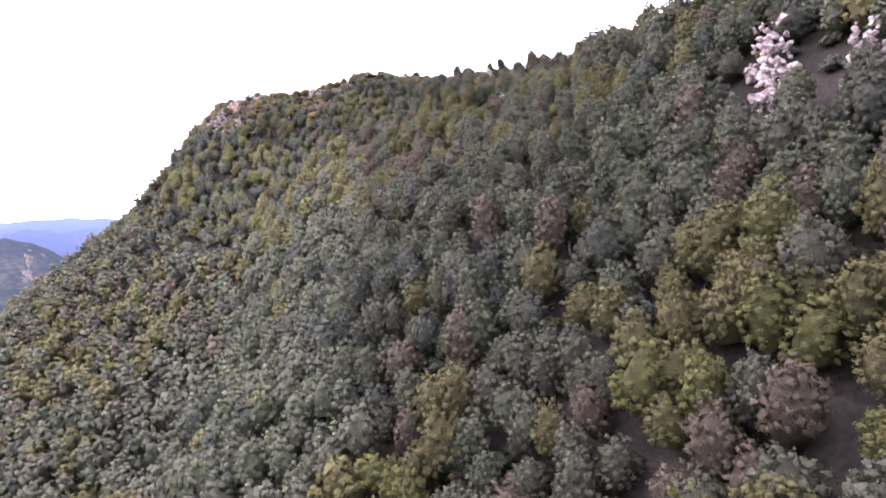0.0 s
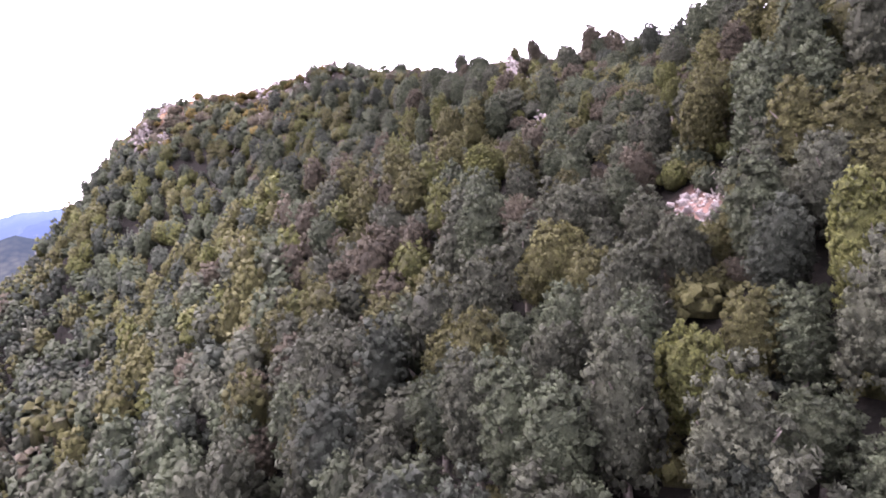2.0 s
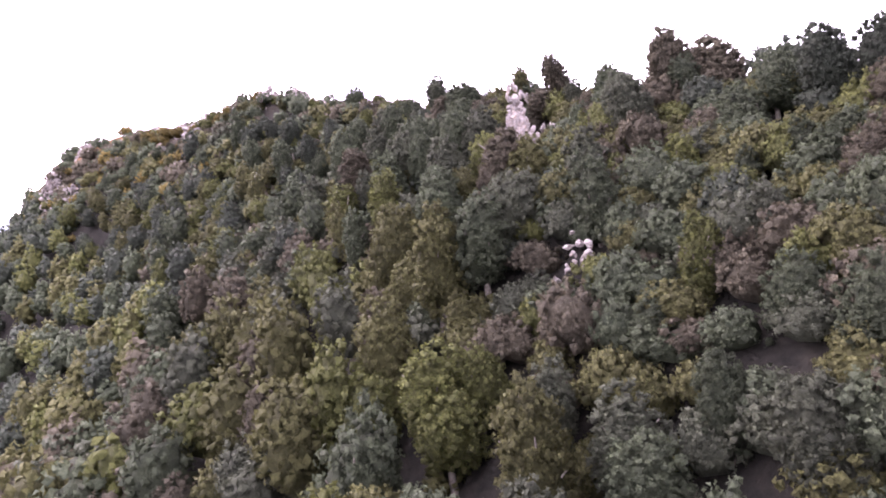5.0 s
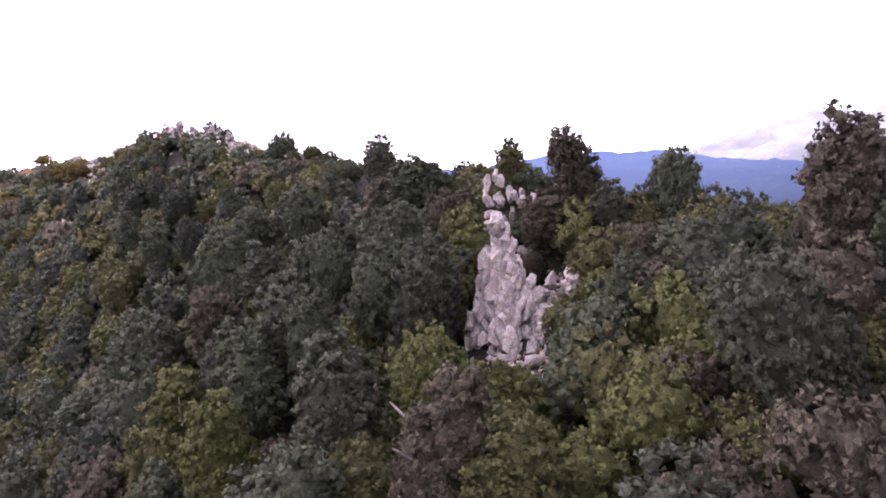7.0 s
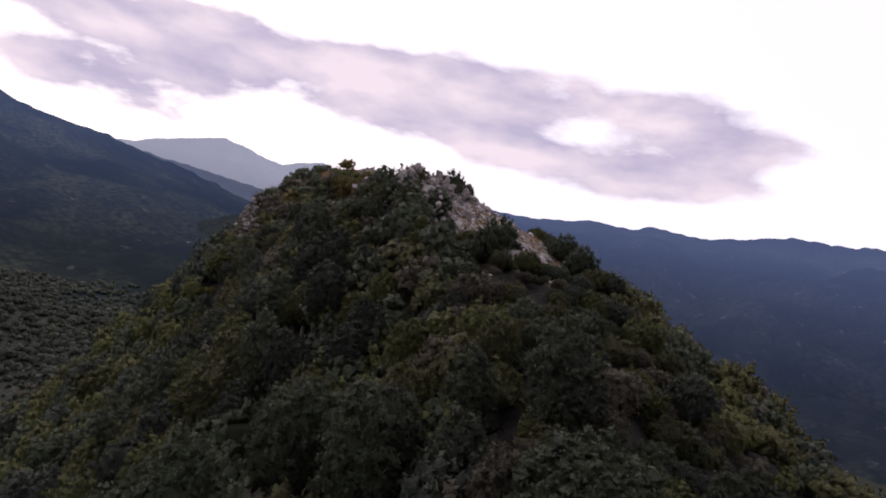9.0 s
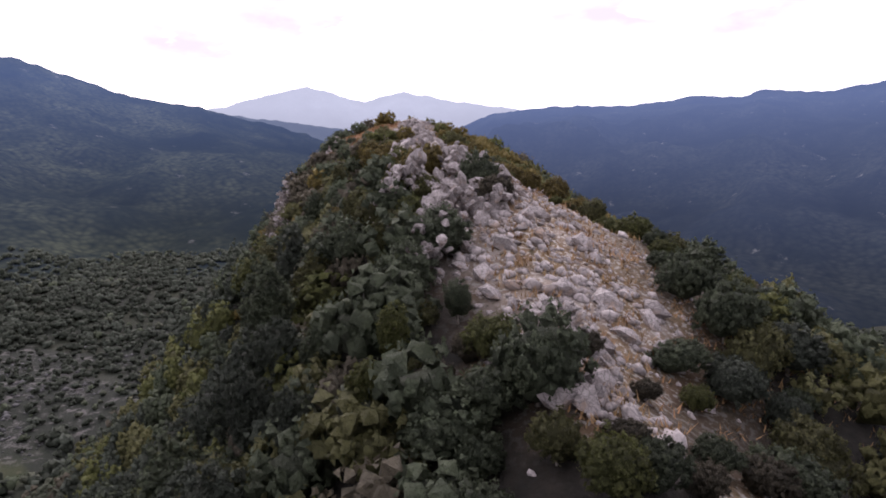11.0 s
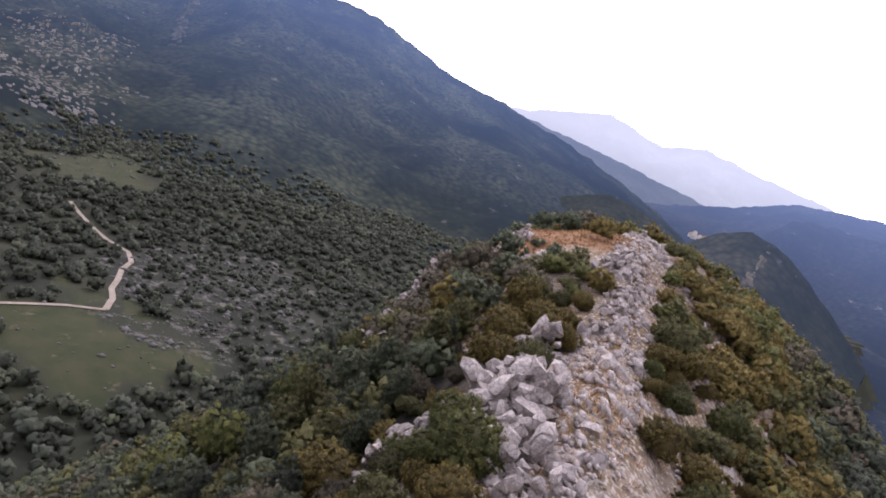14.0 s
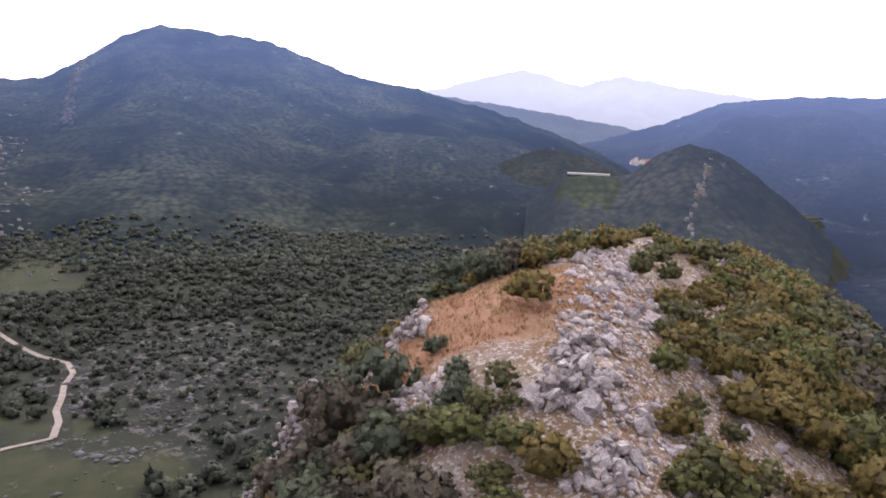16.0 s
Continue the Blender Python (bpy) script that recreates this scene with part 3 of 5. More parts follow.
def crown_parts(rng, core, clumps, per, clump, leaf, rx, rz, ball=8, lift=0.0, low=-0.6, rough=0.3, leafy=False):
    """A crown on (0, 0, lift): a heart in the darker tint that paints inner shade, clumps of foliage round it with gaps
    between, and loose leaf sprays on the clumps. Gives corners, faces, tints, normals.
    """
    lobes = unit(rng.normal(size=(6, 3)) + np.array([0, 0, 0.3]))
    gain = rng.uniform(0.3, 1.0, 6)
    lean = rng.normal(size=2) * 0.16
    scale = np.array([rx, rx, rz])

    def reach(d):
        return 0.74 + rough * np.max(gain * np.exp(-(1 - d @ lobes.T) * 3.2), axis=1)

    def place(d, k):
        p = d * (reach(d) * k)[:, None] * scale
        p[:, :2] += lean * rx * d[:, 2:3]
        return p

    # the heart, in the tint that paints shade inside the crown
    d, quads = cube_ball(core)
    v = place(d, rng.uniform(0.62, 0.86, len(d)))
    verts, normals = [v], [d]
    faces = [quads[:, [0, 1, 2]], quads[:, [0, 2, 3]]]
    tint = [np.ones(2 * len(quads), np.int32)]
    count = len(v)
    # clump centres, evenly strewn over the crown
    n = clumps
    k = np.arange(n) + 0.5
    h = low + (1 - low) * (1 - k / n)
    w = math.pi * (1 + 5 ** 0.5) * k + rng.uniform(0, 6.28)
    flat = np.sqrt(np.maximum(1 - h * h, 0))
    c = unit(np.stack([flat * np.cos(w), flat * np.sin(w), h], 1) + rng.normal(size=(n, 3)) * 0.55 / math.sqrt(n))
    mid = place(c, rng.uniform(0.70, 1.02, n))
    rad = clump * rng.uniform(0.65, 1.4, n)
    bv, bf = small_ball(max(ball, 8))
    m = len(bv)
    if ball:
        turn = unit(rng.normal(size=(n, 4)))
        a, b2, c2, d2 = turn.T
        rot = np.stack([1 - 2 * (c2 * c2 + d2 * d2), 2 * (b2 * c2 - a * d2), 2 * (b2 * d2 + a * c2), 2 * (b2 * c2 + a * d2), 1 - 2 * (b2 * b2 + d2 * d2), 2 * (c2 * d2 - a * b2), 2 * (b2 * d2 - a * c2), 2 * (c2 * d2 + a * b2), 1 - 2 * (b2 * b2 + c2 * c2)], 1).reshape(n, 3, 3)
        q = np.einsum("nij,mj->nmi", rot, bv)
        grow = rng.uniform(0.55, 0.88, (n, m, 1))
        lump = mid[:, None] + q * grow * rad[:, None, None] * np.array([1.0, 1.0, 0.9])
        verts.append(lump.reshape(-1, 3))
        normals.append(unit(0.6 * q + 0.75 * c[:, None] + np.array([0, 0, 0.12])).reshape(-1, 3))
        faces.append((bf[None] + count + m * np.arange(n)[:, None, None]).reshape(-1, 3))
        # clump balls take the darker, shade-painting tint unless leafy
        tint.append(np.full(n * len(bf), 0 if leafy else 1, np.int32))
        count += n * m
    # leaf sprays on the clumps
    if per:
        t = n * per
        u = unit(rng.normal(size=(t, 3)) + 0.7 * np.repeat(c, per, 0) + np.array([0, 0, 0.25]))
        o = np.repeat(mid, per, 0) + u * np.repeat(rad, per)[:, None] * rng.uniform(0.62, 1.0, (t, 1))
        face = unit(u + 0.8 * rng.normal(size=(t, 3)))
        e = unit(np.cross(face, rng.normal(size=(t, 3))))
        g = np.cross(face, e)
        z = leaf * rng.uniform(0.55, 1.45, (t, 1))
        verts.append(np.stack([o - e * z - g * z * 0.4, o + e * z * 0.9 - g * z * 0.3, o + g * z * 1.1 + face * z * 0.3], 1).reshape(-1, 3))
        normals.append(np.repeat(unit(0.65 * u + 0.62 * np.repeat(c, per, 0) + 0.12 * face), 3, 0))
        faces.append(count + np.arange(3 * t).reshape(-1, 3))
        tint.append(np.zeros(t, np.int32))
    verts = np.concatenate(verts)
    verts[:, 2] += rz + lift
    return verts, np.concatenate(faces), np.concatenate(tint), np.concatenate(normals)


def soften(me, normals):
    """Leaf sprays take their shading from the clump that they cover."""
    a = me.attributes.new("custom_normal", "FLOAT_VECTOR", "POINT")
    a.data.foreach_set("vector", np.asarray(normals, np.float32).ravel())
    me.update()


def trunk_mesh(name, rng, tall, limbs=5, r0=0.13):
    """A tapered, bent trunk with limbs."""
    verts, faces = [], []

    def tube(a, b, ra, rb, sides=6, bend=0.0):
        a, b = np.array(a, float), np.array(b, float)
        d = (b - a) / np.linalg.norm(b - a)
        u = np.cross(d, [0.3, 0.9, 0.1])
        u /= np.linalg.norm(u)
        v = np.cross(d, u)
        rows = 4
        start = len(verts)
        for i in range(rows):
            f = i / (rows - 1)
            c = a + (b - a) * f + u * bend * math.sin(f * math.pi)
            r = ra + (rb - ra) * f
            for k in range(sides):
                w = 2 * math.pi * k / sides
                verts.append(tuple(c + r * (u * math.cos(w) + v * math.sin(w))))
        for i in range(rows - 1):
            for k in range(sides):
                p, q = start + i * sides + k, start + i * sides + (k + 1) % sides
                faces.append((p, q, q + sides, p + sides))

    top = (rng.uniform(-0.15, 0.15), rng.uniform(-0.15, 0.15), tall * 0.55)
    tube((0, 0, -0.6), top, r0 * 1.3, r0 * 0.6, bend=0.12)
    for k in range(limbs):
        w = 2 * math.pi * k / limbs + rng.uniform(0, 0.8)
        f = rng.uniform(0.45, 0.95)
        a = (top[0] * f, top[1] * f, top[2] * f)
        b = (a[0] + math.cos(w) * tall * 0.17, a[1] + math.sin(w) * tall * 0.17, a[2] + tall * rng.uniform(0.14, 0.24))
        tube(a, b, r0 * 0.55, r0 * 0.15, sides=5, bend=0.08)
    return mesh_from(name, verts, faces, [BARK], smooth=True)


rng = np.random.default_rng(11)

# kinds of tree: foliage, clumps, crown radius and half height
TREE_LABELS = ["dark green holm oak with a lumpy crown on the slope", "grey-green holm oak with a dense crown on the slope", "olive-green oak with a loose crown on the slope", "brownish dry oak with a ragged crown on the slope", "yellow-green young oak with a full crown on the slope", "dark green dense oak growing on the slope", "dry olive-brown low oak near the summit"]


def tree_master(kind, shape, fine, old=False):
    rx, rz = [(1.32, 2.15), (1.16, 2.4), (1.5, 2.0)][shape]
    if old:
        v, f, tint, nrm = crown_parts(rng, 4, 260, 26, 0.20, 0.050, rx, rz, 8, 0.05, -0.85)
    elif fine:
        v, f, tint, nrm = crown_parts(rng, 4, 190, 20, 0.20, 0.054, rx, rz, 8, 0.05, -0.85)
    else:
        v, f, tint, nrm = crown_parts(rng, 3, 130, 13, 0.23, 0.072, rx, rz, 8, 0.05, -0.8)
    crown = quads_mesh("crown", v, f, [FOLIAGE[kind], FOLIAGE[SHADE_COPY + kind]], tint, smooth=True)
    soften(crown, nrm)
    trunk = trunk_mesh("trunk", rng, 2 * rz + 0.4)
    return trunk, crown


def place_tree(kind, meshes, x, y, z, size, turn, wide=1.0):
    base = new("oak_tree")
    base.matrix_world = pose(x, y, z, 0, 0, turn) @ Matrix.Diagonal((size * wide, size * wide, size * (0.85 + 0.4 * ((x * 7.3 + y * 3.1) % 1)), 1))
    tagged(base, TREE_LABELS[kind], "tree", "oaks on the slope")
    for name, me in zip(("trunk", "crown"), meshes):
        piece = new(name, me)
        piece.parent = base
    return base


# points on the camera's way; plants near it are modelled finest
CAMERA_WAY = [(0, 2, 1), (2, 45, 16), (2.3, 56, 20), (4, 78, 29.7), (5.5, 90, 34), (4.4, 100, 37.6), (-3, 115, 42.7), (-10, 124, 46.5), (-22, 134, 50), (-30, 141, 52)]


def camera_way_distance(x, y, z):
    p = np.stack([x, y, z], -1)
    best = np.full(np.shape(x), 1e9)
    for a, b in zip(np.array(CAMERA_WAY, float), np.array(CAMERA_WAY[1:], float)):
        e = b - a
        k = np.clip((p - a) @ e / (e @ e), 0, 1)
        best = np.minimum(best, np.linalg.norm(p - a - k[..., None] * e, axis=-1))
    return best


def scatter(x0, x1, y0, y1, step, jitter, r):
    gx, gy = np.meshgrid(np.arange(x0, x1, step), np.arange(y0, y1, step * 0.88))
    gx[1::2] += step / 2
    n = gx.size
    return gx.ravel() + r.uniform(-jitter, jitter, n) * step, gy.ravel() + r.uniform(-jitter, jitter, n) * step


def tree_kind(x, y, r):
    """Patches of alike trees with strays."""
    n = 0.5 * value_noise(x, y, 14, 41) + 0.34 * r.normal(size=np.shape(x))
    n = n - 0.08 * np.clip((crest_place(x, y)[0] - 12) / 8, 0, 1)
    # groves of yellower trees, set where they show in the camera's view
    for cx, cy, cr in ((13, 27, 11), (9, 93.5, 3.0), (4, 97.5, 2.0), (14, 80, 4.0), (2, 88, 2.5), (-8, 40, 5)):
        n = n + 0.9 * np.clip(1.4 - np.hypot(x - cx, y - cy) / cr, 0, 1)
    k = np.digitize(n, [-0.60, -0.20, 0.13, 0.25, 0.60])
    return np.array([5, 0, 1, 3, 2, 4])[k]


def soup_of_trees(name, label, x, y, size, kinds, variants, r, group_kind="tree", sink=0.1, z=None):
    """Many small trees as one mesh."""
    z = height(x, y) if z is None else z
    tall = r.uniform(0.82, 1.32, len(x))
    verts, faces, index, normals, count = [], [], [], [], 0
    for n in range(len(x)):
        v, f, tint, nrm = variants[int(r.integers(len(variants)))]
        w = r.uniform(0, 2 * np.pi)
        c, s = math.cos(w), math.sin(w)
        m = np.array([[c, -s, 0], [s, c, 0], [0, 0, tall[n]]]) * size[n]
        normals.append(nrm @ (m.T / size[n]))
        verts.append((v @ m.T + np.array([x[n], y[n], z[n] - sink])).astype(np.float32))
        faces.append(f + count)
        index.append(np.where(tint == 0, kinds[n], SHADE_COPY + kinds[n]))
        count += len(v)
    me = quads_mesh(name, np.concatenate(verts), np.concatenate(faces), FOLIAGE, np.concatenate(index), smooth=True)
    soften(me, np.concatenate(normals))
    return tagged(new(name, me), label, group_kind, kind="stuff")


def build_trees():
    r = np.random.default_rng(5)
    x, y = scatter(-150, 75, 16, 250, 2.2, 0.36, r)
    d, top, along = crest_place(x, y)
    bare = rubble_mask(x, y)
    keep = (d > -62) & (d < 82) & (bare < 0.35) & (patch(x, y, *RED_SLIP, 31) < 0.1) & (patch(x, y, *SUMMIT_RED, 33) < 0.2)
    # the summit and its right-hand slope carry low shrubs instead
    high = np.clip((along - 292) / 20, 0, 1) * np.clip((along - 280) / 20, 0, 1) * np.clip(1 - np.abs(d) / 45, 0, 1)
    keep &= ~((high > 0.1) & (d < 2.0)) & ~((along > 318) & (d < 6) & (d > -32)) & ~((along > 345) & (d < 14) & (d > -32))
    keep &= ~((d < -14) & (along < 268)) & ~((along > 287) & (d < -2.0) & (d > -30))
    for cx, cy, cr in ROCK_SIGHT_CLEAR:
        keep &= np.hypot(x - cx, y - cy) > cr
    for hx, hy, hs, hk, shape in HERO_TREES:
        keep &= np.hypot(x - hx, y - hy) > 0.8 * hs
    for gx, gy in ((2.4, 113.0), (3.5, 109.5), (5.0, 108.1), (7.2, 105.8)):
        keep &= np.hypot(x - gx, y - gy) > 1.1
    x, y, d, along, high = x[keep], y[keep], d[keep], along[keep], high[keep]
    size = r.uniform(0.82, 1.22, len(x)) * (1 - 0.42 * high)
    size *= 1 - 0.36 * np.clip((along - 256) / 10, 0, 1) * np.clip((8 - d) / 5, 0, 1)
    size *= 1 - 0.1 * np.clip((along - 270) / 8, 0, 1) * np.clip((5 - d) / 3, 0, 1)
    size *= 1 - 0.2 * np.clip((along - 250) / 12, 0, 1) * np.clip((310 - along) / 10, 0, 1) * np.clip((18 - d) / 4, 0, 1) * np.clip((d - 3) / 4, 0, 1)
    size *= 1 - 0.35 * np.clip((along - 296) / 8, 0, 1) * np.clip((6 - d) / 3, 0, 1)
    kinds = np.where(high > 0.25, r.choice([0, 5, 2, 5, 0, 2, 4], len(x)), tree_kind(x, y, r))
    z = height(x, y)
    far = camera_way_distance(x, y, z + 2)
    # trees close to the camera's way are shrunk and sunk to fit its view
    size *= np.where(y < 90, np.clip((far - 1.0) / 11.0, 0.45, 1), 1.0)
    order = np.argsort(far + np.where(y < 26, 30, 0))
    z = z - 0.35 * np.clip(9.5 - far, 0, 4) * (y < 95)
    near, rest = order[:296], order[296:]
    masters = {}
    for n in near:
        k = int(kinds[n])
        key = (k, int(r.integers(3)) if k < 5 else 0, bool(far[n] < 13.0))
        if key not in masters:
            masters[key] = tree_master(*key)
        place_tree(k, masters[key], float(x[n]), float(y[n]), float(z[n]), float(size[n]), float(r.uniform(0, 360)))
    # single large oaks on the crest: x, y, size, kind, shape
    for hx, hy, hs, hk, shape in HERO_TREES:
        key = (hk, shape, True, True)
        if key not in masters:
            masters[key] = tree_master(*key)
        place_tree(hk, masters[key], hx, hy, ground_at(hx, hy) - 0.5 * hs, hs, hx * 40, 1.35 if hy > 100 else 1.0)
    shapes = [(1.42, 2.15), (1.28, 2.4), (1.58, 2.05)]
    mid, low, near_mid = [], [], []
    for i in range(10):
        rx, rz = shapes[i % 3]
        mid.append(crown_parts(r, 2, 46, 4, 0.34, 0.115, rx, rz, 8, 0.05, -0.5, 0.3, True))
        near_mid.append(crown_parts(r, 2, 84, 8, 0.235, 0.072, rx, rz, 8, 0.05, -0.55, 0.3, True))
        low.append(crown_parts(r, 1, 14, 1, 0.52, 0.20, rx, rz, 8, 0.05, -0.2, 0.3, True))
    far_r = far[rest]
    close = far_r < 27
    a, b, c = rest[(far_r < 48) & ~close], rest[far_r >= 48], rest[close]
    soup_of_trees("lower_woodland", "dense green and yellowish oak woodland near the camera path", x[c], y[c], size[c], kinds[c], near_mid, r)
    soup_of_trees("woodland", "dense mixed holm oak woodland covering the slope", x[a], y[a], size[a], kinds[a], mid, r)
    soup_of_trees("outer_woodland", "dense holm oak woodland far from the camera path", x[b], y[b], size[b], kinds[b], low, r)


HERO_TREES = [(12.7, 97.9, 1.2, 3, 2), (15.8, 98.8, 1.3, 5, 2), (11.0, 97.6, 0.8, 3, 0), (6.1, 104.2, 0.57, 3, 2), (7.6, 105.2, 0.42, 0, 0), (9.2, 103.4, 0.42, 0, 2), (10.6, 101.2, 0.58, 1, 0), (1.5, 109.0, 0.72, 0, 2), (3.3, 107.6, 0.45, 3, 2), (4.5, 107.9, 0.43, 3, 2), (2.7, 105.6, 0.50, 2, 0), (4.0, 104.3, 0.38, 2, 0), (5.2, 103.6, 0.30, 3, 0), (1.7, 104.4, 0.50, 3, 2), (4.7, 98.0, 0.72, 4, 2)]
# clearings round rock faces and on the camera's sightlines to rocks and slip: x, y, radius
ROCK_SIGHT_CLEAR = [(4.6, 97.8, 1.4), (4.5, 99.6, 1.6), (4.6, 103.2, 1.7), (4.6, 101.4, 1.6), (5.4, 89.4, 0.9), (5.3, 88.2, 0.8), (4.2, 105.0, 1.5), (6.4, 102.0, 0.9), (8.3, 96.6, 1.0), (5.6, 92.4, 0.9), (5.4, 90.4, 0.9), (-56.5, 147.0, 2.4), (-29.5, 131.0, 1.8), (-32.5, 139.5, 2.2), (-14.3, 125.0, 1.1), (-17.0, 125.6, 1.7), (-20.5, 127.2, 1.8), (-23.6, 130.6, 1.8), (-34.0, 138.6, 2.0), (-31.4, 136.0, 1.8), (-60.3, 151.0, 2.0), (-9.4, 123.4, 0.9), (24.6, 53.0, 3.8), (28.4, 47.6, 2.8), (9.6, 70.8, 1.9), (10.5, 72.8, 2.0), (8.6, 68.4, 1.5), (22.6, 50.4, 2.2), (-54.5, 144.6, 1.7)]
build_trees()


# ---- rocks ----
def rock_mesh(name, r, planes=8, fine=1, stretch=(1.25, 0.85, 0.8)):
    """A broken limestone block: a rough ball cut by planes."""
    bm = bmesh.new()
    bmesh.ops.create_icosphere(bm, subdivisions=fine, radius=1.0)
    for v in bm.verts:
        v.co *= 1 + 0.17 * float(r.normal())
    for _ in range(planes):
        n = Vector(r.normal(size=3)).normalized()
        k = float(r.uniform(0.38, 0.74))
        for v in bm.verts:
            over = v.co.dot(n) - k
            if over > 0:
                v.co -= n * over
    for v in bm.verts:
        v.co += Vector(r.normal(size=3)) * 0.06
        v.co = Vector((v.co.x * stretch[0], v.co.y * stretch[1], v.co.z * stretch[2]))
    me = bpy.data.meshes.new(name)
    bm.to_mesh(me)
    bm.free()
    me.materials.append(LIMESTONE)
    return me


def mesh_tris(me):
    v = np.zeros(len(me.vertices) * 3, np.float32)
    me.vertices.foreach_get("co", v)
    f = np.zeros(len(me.polygons) * 3, np.int32)
    me.polygons.foreach_get("vertices", f)
    return v.reshape(-1, 3), f.reshape(-1, 3)


def turn_matrix(a, b, c):
    return np.array(Euler((a, b, c)).to_matrix())


